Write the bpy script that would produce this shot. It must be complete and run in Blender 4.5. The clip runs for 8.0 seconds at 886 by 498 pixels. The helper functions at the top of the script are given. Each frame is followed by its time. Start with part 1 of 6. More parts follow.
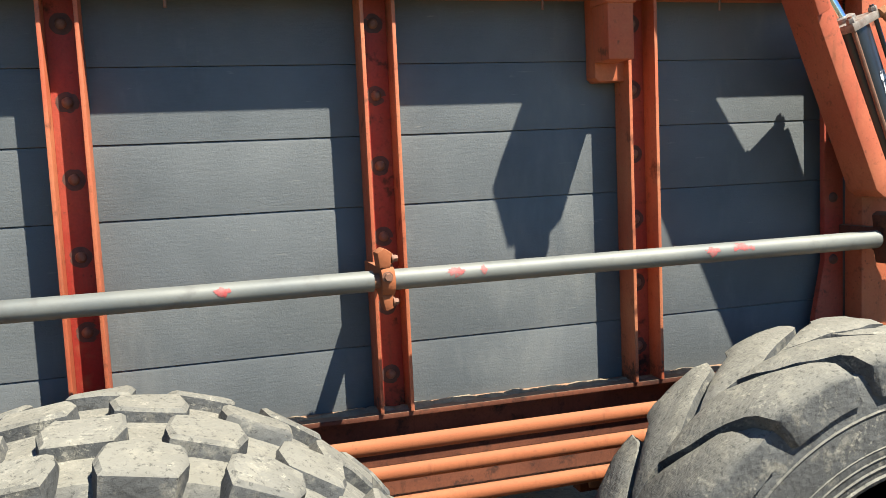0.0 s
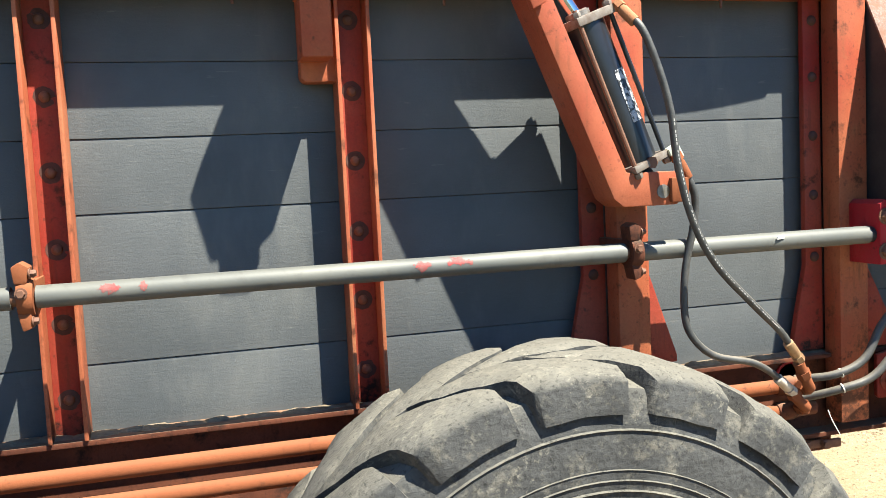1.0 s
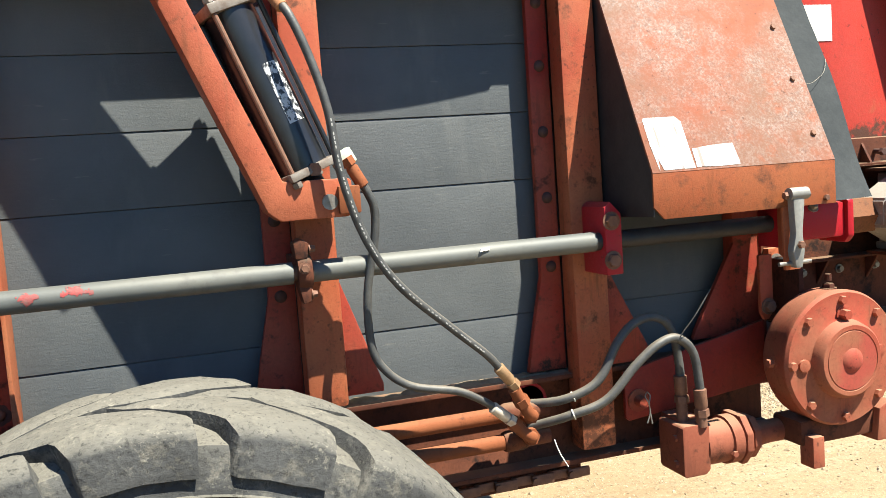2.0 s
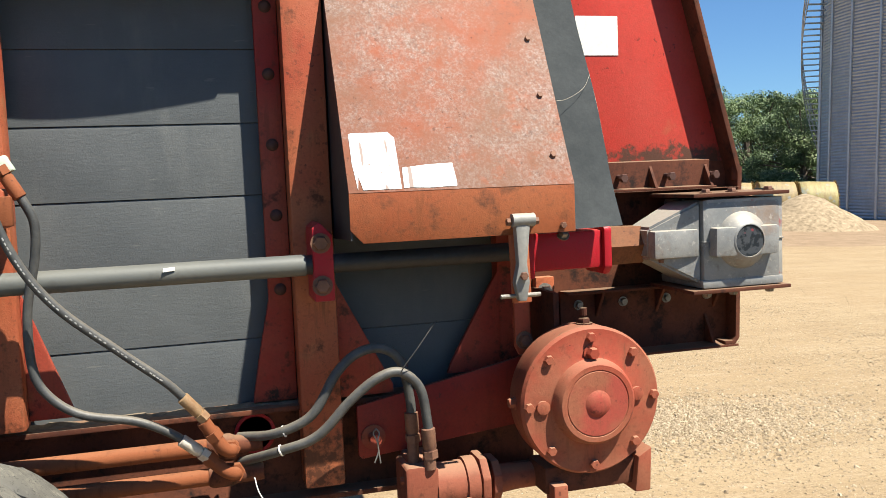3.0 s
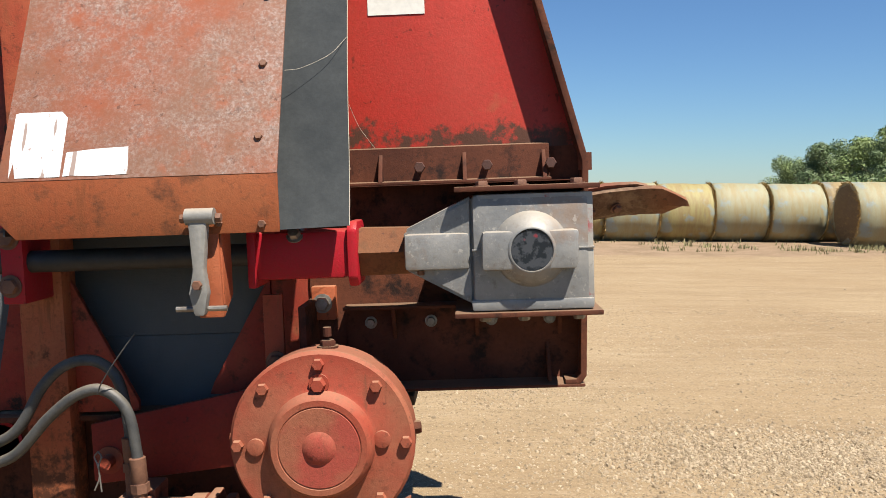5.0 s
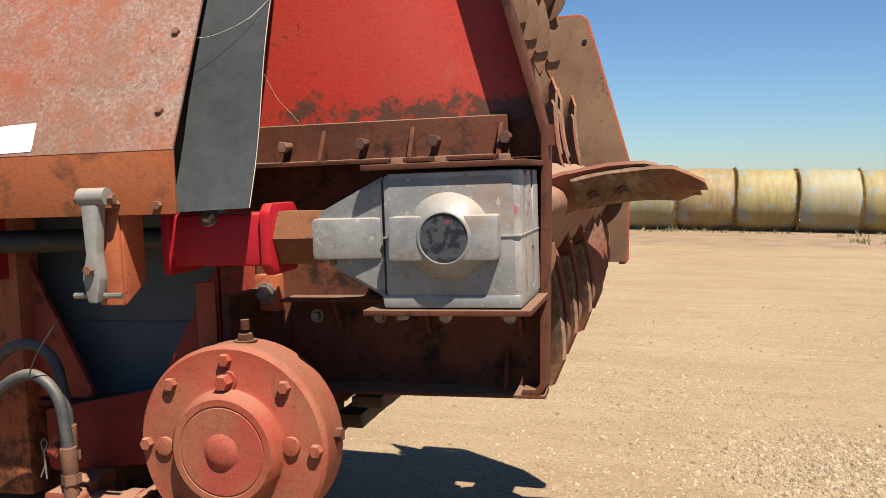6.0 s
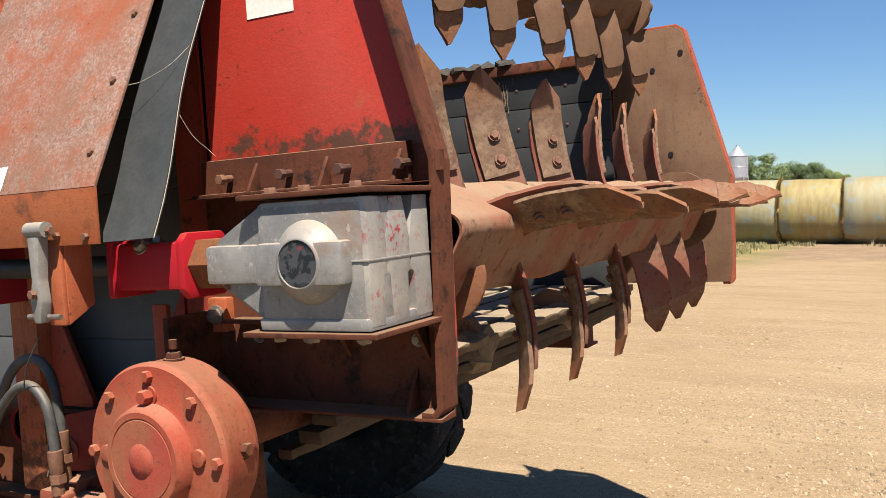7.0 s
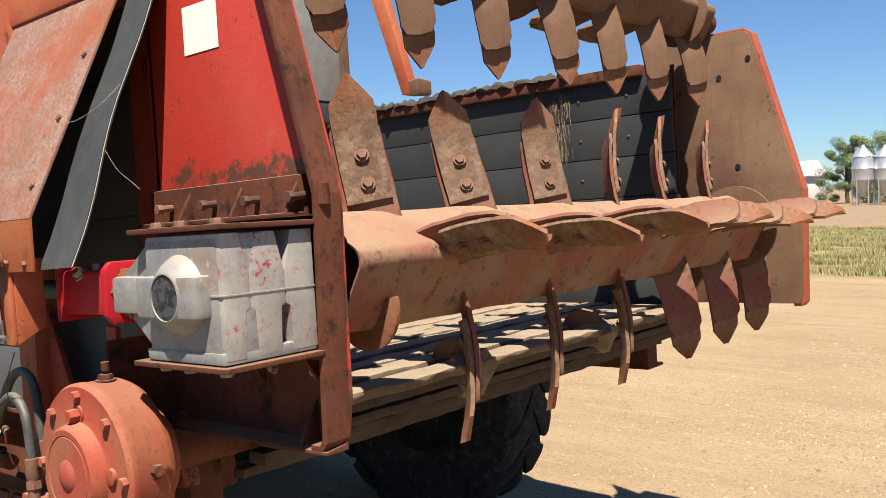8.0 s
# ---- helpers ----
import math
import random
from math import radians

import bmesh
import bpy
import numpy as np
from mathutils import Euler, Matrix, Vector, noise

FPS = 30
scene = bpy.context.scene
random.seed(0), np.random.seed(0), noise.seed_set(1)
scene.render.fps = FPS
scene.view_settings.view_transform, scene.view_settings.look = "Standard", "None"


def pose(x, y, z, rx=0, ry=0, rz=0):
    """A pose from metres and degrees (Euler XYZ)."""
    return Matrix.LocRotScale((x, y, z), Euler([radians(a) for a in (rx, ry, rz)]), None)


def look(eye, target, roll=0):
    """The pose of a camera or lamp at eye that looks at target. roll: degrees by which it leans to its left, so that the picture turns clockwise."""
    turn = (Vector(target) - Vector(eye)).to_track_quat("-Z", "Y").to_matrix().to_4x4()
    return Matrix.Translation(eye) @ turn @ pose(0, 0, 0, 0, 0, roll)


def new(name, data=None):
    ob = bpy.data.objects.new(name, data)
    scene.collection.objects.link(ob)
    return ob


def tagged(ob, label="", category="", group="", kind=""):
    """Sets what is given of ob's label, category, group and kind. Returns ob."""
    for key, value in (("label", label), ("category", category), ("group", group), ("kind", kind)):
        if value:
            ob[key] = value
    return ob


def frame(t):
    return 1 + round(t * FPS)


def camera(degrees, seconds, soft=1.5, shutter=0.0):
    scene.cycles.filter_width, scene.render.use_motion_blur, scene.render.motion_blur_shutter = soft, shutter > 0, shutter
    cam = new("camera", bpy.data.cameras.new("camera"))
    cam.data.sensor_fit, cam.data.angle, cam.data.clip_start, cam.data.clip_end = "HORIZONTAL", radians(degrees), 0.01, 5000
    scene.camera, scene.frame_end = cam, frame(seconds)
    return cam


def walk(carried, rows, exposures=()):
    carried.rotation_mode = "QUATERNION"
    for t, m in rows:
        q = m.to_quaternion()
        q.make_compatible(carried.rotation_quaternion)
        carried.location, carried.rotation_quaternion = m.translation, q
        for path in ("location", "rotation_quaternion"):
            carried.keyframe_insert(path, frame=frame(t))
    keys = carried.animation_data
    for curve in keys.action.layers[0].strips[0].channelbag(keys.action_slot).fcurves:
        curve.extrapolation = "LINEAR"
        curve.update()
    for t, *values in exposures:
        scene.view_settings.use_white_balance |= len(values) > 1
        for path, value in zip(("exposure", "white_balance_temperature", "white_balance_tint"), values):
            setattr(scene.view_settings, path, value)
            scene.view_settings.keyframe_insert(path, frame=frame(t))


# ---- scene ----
cam = camera(53.8, 8.0, soft=0.6)
PATH = [
    (0, (-0.097, -0.088, 1.585), (0.469, 1.823, 1.409), -0.5),
    (0.5, (0.288, -0.139, 1.575), (0.819, 1.785, 1.449), -0.6),
    (1, (0.654, -0.122, 1.555), (1.199, 1.797, 1.42), -0.6),
    (1.5, (1.006, -0.03, 1.563), (1.611, 1.872, 1.432), -1.6),
    (2, (1.387, -0.054, 1.583), (2.004, 1.842, 1.426), -2.0),
    (2.2, (1.548, -0.088, 1.59), (2.164, 1.808, 1.42), -1.8),
    (3.3, (2.355, -0.15, 1.59), (2.824, 1.79, 1.463), 0.8),
    (3.5, (2.5, -0.189, 1.573), (2.892, 1.767, 1.433), 1.1),
    (4, (2.769, -0.144, 1.568), (2.994, 1.838, 1.424), 0.4),
    (4.5, (3.014, 0.014, 1.594), (3.111, 2.007, 1.464), -0.4),
    (5, (3.266, 0.119, 1.581), (3.209, 2.113, 1.433), 0.2),
    (5.2, (3.372, 0.147, 1.591), (3.25, 2.134, 1.396), 0.8),
    (6.3, (3.823, 0.458, 1.552), (3.196, 2.35, 1.389), -0.5),
    (6.5, (3.927, 0.482, 1.546), (3.214, 2.344, 1.39), -0.8),
    (7, (4.23, 0.568, 1.571), (3.27, 2.318, 1.443), -1.6),
    (7.5, (4.381, 0.721, 1.587), (3.254, 2.37, 1.479), -2.3),
    (8, (4.624, 0.86, 1.61), (3.344, 2.393, 1.499), -1.8),
]
walk(cam, [(t, look(eye, target, roll)) for t, eye, target, roll in PATH],
     exposures=[(0.0, 1.95, 6580, 4), (1.0, 1.98, 6580, 4), (2.0, 1.76, 6580, 4), (3.3, 1.26, 6600, 7),
                (5.0, 1.04, 6650, 10), (6.5, 1.10, 6900, 13), (8.0, 1.24, 6900, 12)])
# ================= world, sun, exposure =================
LEAN = pose(0, 0, 0.08, 0, -2.2, 0)         # the machine stands nose-down by 2.2 degrees
TO_SUN = (LEAN.to_3x3() @ Vector((0.88, -1.0, 2.34))).normalized()
world = bpy.data.worlds.new("sky")
scene.world = world
world.use_nodes = True
wn = world.node_tree
sky = wn.nodes.new("ShaderNodeTexSky")
sky.sky_type = "NISHITA"
sky.sun_disc = False
sky.sun_elevation = math.asin(TO_SUN.z)
sky.sun_rotation = math.atan2(TO_SUN.x, TO_SUN.y)
sky.air_density, sky.dust_density, sky.ozone_density = 1.0, 0.04, 1.8
wn.nodes["Background"].inputs["Strength"].default_value = 0.05
tint = wn.nodes.new("ShaderNodeMix")
tint.data_type, tint.blend_type = "RGBA", "MULTIPLY"
tint.inputs[0].default_value = 1.0
tint.inputs[7].default_value = (0.56, 0.80, 1.09, 1)
wn.links.new(sky.outputs[0], tint.inputs[6])
wn.links.new(tint.outputs[2], wn.nodes["Background"].inputs["Color"])
sun = new("sun", bpy.data.lights.new("sun", "SUN"))
sun.data.energy, sun.data.angle, sun.data.color = 5.0, radians(0.53), (1.0, 0.95, 0.87)
sun.matrix_world = look(TO_SUN * 60, (0, 0, 0))


# ================= materials =================
class Mat:
    """Small node builder for one principled material."""

    def __init__(self, name):
        self.m = bpy.data.materials.new(name)
        self.m.use_nodes = True
        self.t = self.m.node_tree
        self.b = self.t.nodes["Principled BSDF"]
        self.co = self.t.nodes.new("ShaderNodeTexCoord").outputs["Object"]

    def node(self, kind, **kw):
        n = self.t.nodes.new(kind)
        for k, v in kw.items():
            if k in n.inputs:
                n.inputs[k].default_value = v
        return n

    def link(self, a, b):
        self.t.links.new(a, b)

    def stretch(self, s):
        n = self.node("ShaderNodeMapping")
        n.inputs["Scale"].default_value = s
        self.link(self.co, n.inputs["Vector"])
        return n.outputs[0]

    def noise(self, scale, detail=4.0, rough=0.6, co=None, dist=0.0):
        n = self.node("ShaderNodeTexNoise", Scale=scale, Detail=detail, Roughness=rough, Distortion=dist)
        self.link(co or self.co, n.inputs["Vector"])
        return n.outputs["Fac"]

    def ramp(self, fac, lo, hi):
        n = self.t.nodes.new("ShaderNodeValToRGB")
        n.color_ramp.elements[0].position, n.color_ramp.elements[1].position = lo, hi
        self.link(fac, n.inputs[0])
        return n.outputs[0]

    def mul(self, a, k):
        n = self.t.nodes.new("ShaderNodeMath")
        n.operation = "MULTIPLY"
        self.link(a, n.inputs[0])
        if hasattr(k, "is_linked"):
            self.link(k, n.inputs[1])
        else:
            n.inputs[1].default_value = k
        return n.outputs[0]

    def mix(self, fac, a, b, kind="MIX"):
        n = self.t.nodes.new("ShaderNodeMix")
        n.data_type, n.blend_type = "RGBA", kind
        for sock, v in ((n.inputs[0], fac), (n.inputs[6], a), (n.inputs[7], b)):
            if hasattr(v, "is_linked"):
                self.link(v, sock)
            elif isinstance(v, (int, float)):
                sock.default_value = v
            else:
                sock.default_value = (*v, 1)
        return n.outputs[2]

    def up_facing(self, lo=0.3, hi=0.9):
        """Dust settles on what faces the sky."""
        g = self.t.nodes.new("ShaderNodeNewGeometry")
        s = self.t.nodes.new("ShaderNodeSeparateXYZ")
        self.link(g.outputs["Normal"], s.inputs[0])
        return self.ramp(s.outputs["Z"], lo, hi)

    def random(self):
        return self.t.nodes.new("ShaderNodeObjectInfo").outputs["Random"]

    def done(self, col, rough=0.7, metal=0.0, bump=None, strength=0.3, depth=0.003, spec=None):
        for key, v in (("Base Color", col), ("Roughness", rough), ("Metallic", metal)):
            if hasattr(v, "is_linked"):
                self.link(v, self.b.inputs[key])
            elif isinstance(v, (int, float)):
                self.b.inputs[key].default_value = v
            else:
                self.b.inputs[key].default_value = (*v, 1)
        if spec is not None:
            self.b.inputs["Specular IOR Level"].default_value = spec
        if bump is not None:
            n = self.node("ShaderNodeBump", Strength=strength, Distance=depth)
            self.link(bump, n.inputs["Height"])
            self.link(n.outputs[0], self.b.inputs["Normal"])
        return self.m


def paint(name, fresh, faded, rust=(0.10, 0.035, 0.018), fade=(0.35, 0.7), pits=(0.62, 0.70), rough=0.55, scale=1.0, dust=0.35, spots=0.7, band=None, streak=0.7):
    """Old enamel: faded in clouds, rusted through in spots, dusty on top."""
    k = Mat(name)
    big, mid, fine = k.noise(3.2 * scale, 5), k.noise(14 * scale, 6, 0.7), k.noise(150, 3)
    col = k.mix(k.ramp(big, *fade), fresh, faded)
    col = k.mix(k.mul(k.ramp(fine, 0.35, 0.75), 0.25), col, rust)
    col = k.mix(k.ramp(mid, *pits), col, rust)
    if band:
        col = k.mix(k.mul(k.ramp(k.noise(9, 3, 0.5), 0.66, 0.74), 0.5), col, (0.27, 0.13, 0.06))
    sp = k.noise(70, 2, 0.5)
    col = k.mix(k.mul(k.mul(k.ramp(sp, 0.66, 0.72), k.ramp(k.noise(6 * scale, 2), 0.45, 0.62)), spots), col, (0.06, 0.022, 0.014))
    if band:
        sep = k.t.nodes.new("ShaderNodeSeparateXYZ")
        k.link(k.co, sep.inputs[0])
        mr = k.node("ShaderNodeMapRange")
        k.link(sep.outputs["Z"], mr.inputs["Value"])
        mr.inputs["From Min"].default_value, mr.inputs["From Max"].default_value = band[:2]
        mr.inputs["To Min"].default_value, mr.inputs["To Max"].default_value = 0.27, 0.0
        add = k.t.nodes.new("ShaderNodeMath")
        k.link(mr.outputs[0], add.inputs[0])
        k.link(k.noise(13, 6, 0.75), add.inputs[1])
        col = k.mix(k.ramp(add.outputs[0], 0.70, 0.80), col, band[2])
    run = k.noise(30, 5, 0.7, k.stretch((1.6, 1.6, 0.16)))
    col = k.mix(k.mul(k.mul(k.ramp(run, 0.54, 0.66), k.ramp(k.noise(4 * scale, 3), 0.42, 0.60)), streak), col, tuple(v * 0.55 for v in faded))
    col = k.mix(k.mul(k.ramp(k.noise(48, 6, 0.8), 0.56, 0.66), streak * 0.6), col, rust)
    col = k.mix(k.mul(k.up_facing(0.5, 1.0), dust), col, (0.30, 0.22, 0.14))
    return k.done(col, rough, 0.0, k.mix(0.5, k.noise(90, 5, 0.7), k.noise(300, 3, 0.7)), 0.45, 0.0025, spec=0.2)


def plain(name, col, col2=None, rough=0.6, metal=0.0, scale=20.0, bump=0.25, dust=0.0, rnd=0.0):
    k = Mat(name)
    c = k.mix(k.ramp(k.noise(scale, 5, 0.65), 0.35, 0.68), col, col2 or tuple(v * 0.7 for v in col))
    c = k.mix(k.mul(k.ramp(k.noise(scale * 7, 3), 0.4, 0.75), 0.3), c, tuple(v * 0.55 for v in col))
    if rnd:
        c = k.mix(k.mul(k.random(), rnd), c, tuple(min(1, v * 1.6) for v in col))
    if dust:
        c = k.mix(k.mul(k.up_facing(), dust), c, (0.45, 0.36, 0.25))
    return k.done(c, rough, metal, k.noise(scale * 6, 4), bump, 0.002)


ORANGE = paint("faded orange red paint", (0.32, 0.062, 0.03), (0.385, 0.130, 0.056), rust=(0.125, 0.043, 0.02))
REDPOST = paint("red post paint", (0.265, 0.026, 0.018), (0.31, 0.072, 0.04), rust=(0.085, 0.026, 0.014), pits=(0.58, 0.66), band=(0.91, 1.08, (0.03, 0.017, 0.013)))
TUBEPAINT = paint("orange red tube post paint", (0.315, 0.060, 0.029), (0.375, 0.130, 0.057), rust=(0.105, 0.035, 0.017), pits=(0.57, 0.67), band=(0.84, 1.0, (0.095, 0.036, 0.02)), streak=1.0)
ARMPAINT = paint("sun-faded arm paint", (0.29, 0.056, 0.03), (0.36, 0.108, 0.052), rust=(0.12, 0.04, 0.02), pits=(0.62, 0.72))
EDGEPAINT = paint("orange-worn flange paint", (0.33, 0.075, 0.035), (0.40, 0.15, 0.07), rust=(0.13, 0.04, 0.02), pits=(0.58, 0.68), band=(0.91, 1.03, (0.06, 0.03, 0.02)))
PLATERED = paint("dull red plate paint", (0.215, 0.017, 0.013), (0.25, 0.04, 0.024), rust=(0.04, 0.018, 0.013), pits=(0.64, 0.72))
BRIGHT = paint("bright red sheet paint", (0.40, 0.032, 0.022), (0.39, 0.056, 0.04), fade=(0.4, 0.75), pits=(0.69, 0.74), rough=0.42, dust=0.1, streak=0.25, band=(1.475, 1.535, (0.085, 0.04, 0.027)))
FRESH = paint("fresh red paint", (0.35, 0.010, 0.020), (0.34, 0.030, 0.040), fade=(0.5, 0.8), pits=(0.8, 0.85), rough=0.4, dust=0.15, streak=0.2)
DARKRUST = paint("dark rusty steel", (0.066, 0.021, 0.012), (0.125, 0.041, 0.021), rust=(0.020, 0.0105, 0.008), fade=(0.38, 0.60), pits=(0.54, 0.66), rough=0.8, streak=1.0)
HUBRED = paint("dusty primer red", (0.275, 0.050, 0.028), (0.27, 0.092, 0.05), rust=(0.115, 0.036, 0.019), fade=(0.38, 0.58), pits=(0.60, 0.70), rough=0.75, dust=0.4, scale=1.6, streak=0.8)
HOLDER = paint("worn brown red holder steel", (0.185, 0.062, 0.042), (0.175, 0.10, 0.064), rust=(0.075, 0.04, 0.027), fade=(0.38, 0.58), pits=(0.56, 0.66), scale=2.0, rough=0.85, dust=0.45)
CAPRED = paint("cap paint with fresh red", (0.30, 0.056, 0.038), (0.27, 0.092, 0.05), rust=(0.115, 0.036, 0.019), fade=(0.40, 0.58), pits=(0.64, 0.72), rough=0.75, dust=0.3, scale=2.2)
BEATER = paint("earth caked steel", (0.115, 0.058, 0.036), (0.175, 0.105, 0.064), rust=(0.055, 0.029, 0.02), fade=(0.35, 0.6), rough=0.85, dust=0.4, spots=0.3)
BEATRED = paint("worn red beater steel", (0.235, 0.078, 0.050), (0.235, 0.140, 0.090), rust=(0.09, 0.048, 0.032), fade=(0.38, 0.56), pits=(0.56, 0.66), scale=1.8, rough=0.85, dust=0.6, spots=0.3)


def paddle_mat():
    """Rust-brown wear steel under a crust of dry earth, its worn tip orange."""
    k = Mat("earth caked paddle steel")
    c = k.mix(k.ramp(k.noise(9, 6, 0.7), 0.38, 0.62), (0.085, 0.044, 0.029), (0.165, 0.098, 0.060))
    c = k.mix(k.mul(k.ramp(k.noise(22, 6, 0.75), 0.46, 0.64), 0.85), c, (0.26, 0.18, 0.115))
    sep = k.t.nodes.new("ShaderNodeSeparateXYZ")
    k.link(k.co, sep.inputs[0])
    c = k.mix(k.mul(k.ramp(sep.outputs["Z"], 0.29, 0.36), 0.8), c, (0.21, 0.075, 0.03))
    c = k.mix(k.mul(k.ramp(k.noise(85, 3), 0.58, 0.68), 0.6), c, (0.045, 0.025, 0.018))
    c = k.mix(k.mul(k.random(), 0.35), c, (0.20, 0.13, 0.085))
    return k.done(c, 0.8, 0, k.noise(60, 6, 0.75), 0.6, 0.004, spec=0.3)


PADDLE = paddle_mat()


def hood_paint():
    k = Mat("sun-bleached rusty hood paint")
    base = k.mix(k.ramp(k.noise(4.5, 6, 0.7), 0.36, 0.62), (0.245, 0.070, 0.034), (0.185, 0.086, 0.052))
    sp = k.ramp(k.noise(150, 4, 0.8), 0.46, 0.56)
    grey = k.mul(k.ramp(k.noise(2.4, 5, 0.7), 0.40, 0.60), k.ramp(k.noise(17, 5, 0.7), 0.30, 0.62))
    base = k.mix(k.mul(grey, 0.6), base, (0.215, 0.150, 0.122))
    base = k.mix(k.mul(k.mul(grey, sp), 0.55), base, (0.34, 0.285, 0.255))
    base = k.mix(k.mul(k.mul(grey, k.ramp(k.noise(105, 5, 0.85), 0.52, 0.60)), 0.6), base, (0.085, 0.056, 0.047))
    base = k.mix(k.mul(k.mul(grey, k.ramp(k.noise(150, 4, 0.85), 0.60, 0.66)), 0.6), base, (0.42, 0.36, 0.32))
    base = k.mix(k.mul(k.ramp(k.noise(8, 6, 0.8), 0.55, 0.66), 0.55), base, (0.28, 0.075, 0.032))
    base = k.mix(k.mul(k.ramp(k.noise(34, 6, 0.8), 0.55, 0.65), 0.4), base, (0.12, 0.052, 0.034))
    base = k.mix(k.mul(k.ramp(k.noise(70, 3), 0.66, 0.71), 0.6), base, (0.07, 0.03, 0.02))
    return k.done(base, 0.7, 0, k.noise(120, 5), 0.3, 0.002, spec=0.2)


HOOD = hood_paint()


NECK = paint("bare rusty neck steel", (0.155, 0.058, 0.024), (0.185, 0.085, 0.038), rust=(0.07, 0.028, 0.014), pits=(0.54, 0.66), rough=0.7, dust=0.2)
LIP = paint("rusty orange lip paint", (0.26, 0.058, 0.022), (0.27, 0.09, 0.035), rust=(0.10, 0.04, 0.02), pits=(0.52, 0.66), streak=1.0)


def plank_mat(name="dark grey poly plank", tone=1.0):
    k = Mat(name)
    grain = k.noise(18, 5, 0.7, k.stretch((2.2, 10, 9)))
    c = k.mix(k.ramp(k.noise(2.2, 4), 0.35, 0.7), (0.060, 0.066, 0.070), (0.102, 0.107, 0.109))
    c = k.mix(k.mul(k.ramp(grain, 0.4, 0.75), 0.30), c, (0.098, 0.104, 0.104))
    c = k.mix(k.mul(k.ramp(k.noise(46, 4, 0.6, k.stretch((0.3, 1, 2.5))), 0.69, 0.73), 0.5), c, (0.16, 0.155, 0.14))
    c = k.mix(k.mul(k.ramp(k.noise(26, 7, 0.8, k.stretch((1, 1, 0.35))), 0.60, 0.75), 0.4), c, (0.085, 0.078, 0.066))
    c = k.mix(k.mul(k.ramp(k.noise(3.1, 5, 0.7, k.stretch((1.5, 1, 0.5))), 0.54, 0.70), 0.40), c, (0.15, 0.15, 0.14))
    c = k.mix(k.mul(k.random(), 0.22), c, (0.066, 0.066, 0.063))
    c = k.mix(1.0, c, (tone, tone, tone), "MULTIPLY")
    h = k.mix(0.45, k.noise(170, 5, 0.8), k.noise(60, 4, 0.7, k.stretch((0.5, 1, 3))))
    gloss = k.node("ShaderNodeMapRange")
    k.link(k.noise(7, 5, 0.7), gloss.inputs["Value"])
    gloss.inputs["To Min"].default_value, gloss.inputs["To Max"].default_value = 0.35, 0.60
    return k.done(c, gloss.outputs[0], 0, h, 0.6, 0.0022, spec=0.2)


PLANK = plank_mat()
# Same plank colour at 0.38 for the far wall's inner face.
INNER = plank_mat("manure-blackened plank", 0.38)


def rubber_mat(name, col, dustcol, dust, scale):
    k = Mat(name)
    c = k.mix(k.ramp(k.noise(scale, 6, 0.7), 0.38, 0.66), col, tuple(v * 1.7 for v in col))
    c = k.mix(k.mul(k.up_facing(0.25, 0.95), dust), c, dustcol)
    c = k.mix(k.mul(k.ramp(k.noise(scale * 2.3, 7, 0.75), 0.52, 0.66), 0.55), c, dustcol)
    c = k.mix(k.mul(k.ramp(k.noise(95, 5, 0.8), 0.55, 0.63), 0.65), c, tuple(v * 0.5 for v in col))
    c = k.mix(k.mul(k.mul(k.ramp(k.noise(48, 6, 0.85), 0.55, 0.62), k.ramp(k.noise(5, 3), 0.46, 0.56)), dust * 0.9), c, tuple(v * 1.5 for v in dustcol))
    cr = k.node("ShaderNodeTexVoronoi", Scale=70.0)
    k.link(k.stretch((1, 2.5, 1)), cr.inputs["Vector"])
    h = k.mix(0.45, k.noise(65, 6, 0.75), cr.outputs["Distance"])
    return k.done(c, 0.9, 0, k.mix(0.4, h, k.noise(30, 6, 0.8, k.stretch((1, 0.3, 2)))), 0.8, 0.006, spec=0.12)


TYRE = rubber_mat("dusty cracked tyre rubber", (0.044, 0.044, 0.043), (0.188, 0.172, 0.138), 0.55, 9)
# Far tyres: half the base tone and less dust than the near ones.
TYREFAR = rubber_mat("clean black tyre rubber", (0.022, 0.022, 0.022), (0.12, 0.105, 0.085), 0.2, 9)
MOTORRED = paint("grimy dark red housing", (0.19, 0.045, 0.025), (0.25, 0.085, 0.048), rust=(0.07, 0.026, 0.015), pits=(0.56, 0.68), rough=0.75, dust=0.45)
HOSE = plain("black hose rubber", (0.036, 0.037, 0.037), (0.072, 0.070, 0.064), 0.55, 0, 40, 0.3, dust=0.2)
FLAP = plain("dark rubber belting", (0.022, 0.026, 0.028), (0.038, 0.042, 0.043), 0.9, 0, 16, 0.3)


def pipe_mat():
    k = Mat("weathered galvanised pipe")
    c = k.mix(k.ramp(k.noise(12, 5, 0.6, k.stretch((0.25, 1, 1))), 0.35, 0.7), (0.080, 0.084, 0.079), (0.135, 0.132, 0.112))
    c = k.mix(k.mul(k.ramp(k.noise(26, 5), 0.55, 0.72), 0.6), c, (0.0663, 0.0624, 0.0562))
    return k.done(c, 0.6, 0.1, k.noise(120, 4), 0.2, 0.001)


PIPE = pipe_mat()
REDMARK = plain("red marking paint", (0.27, 0.028, 0.026), (0.17, 0.085, 0.075), 0.7, 0, 60)
GREY = plain("dull zinc casting", (0.18, 0.176, 0.161), (0.247, 0.232, 0.203), 0.6, 0.05, 16, 0.35, dust=0.35)


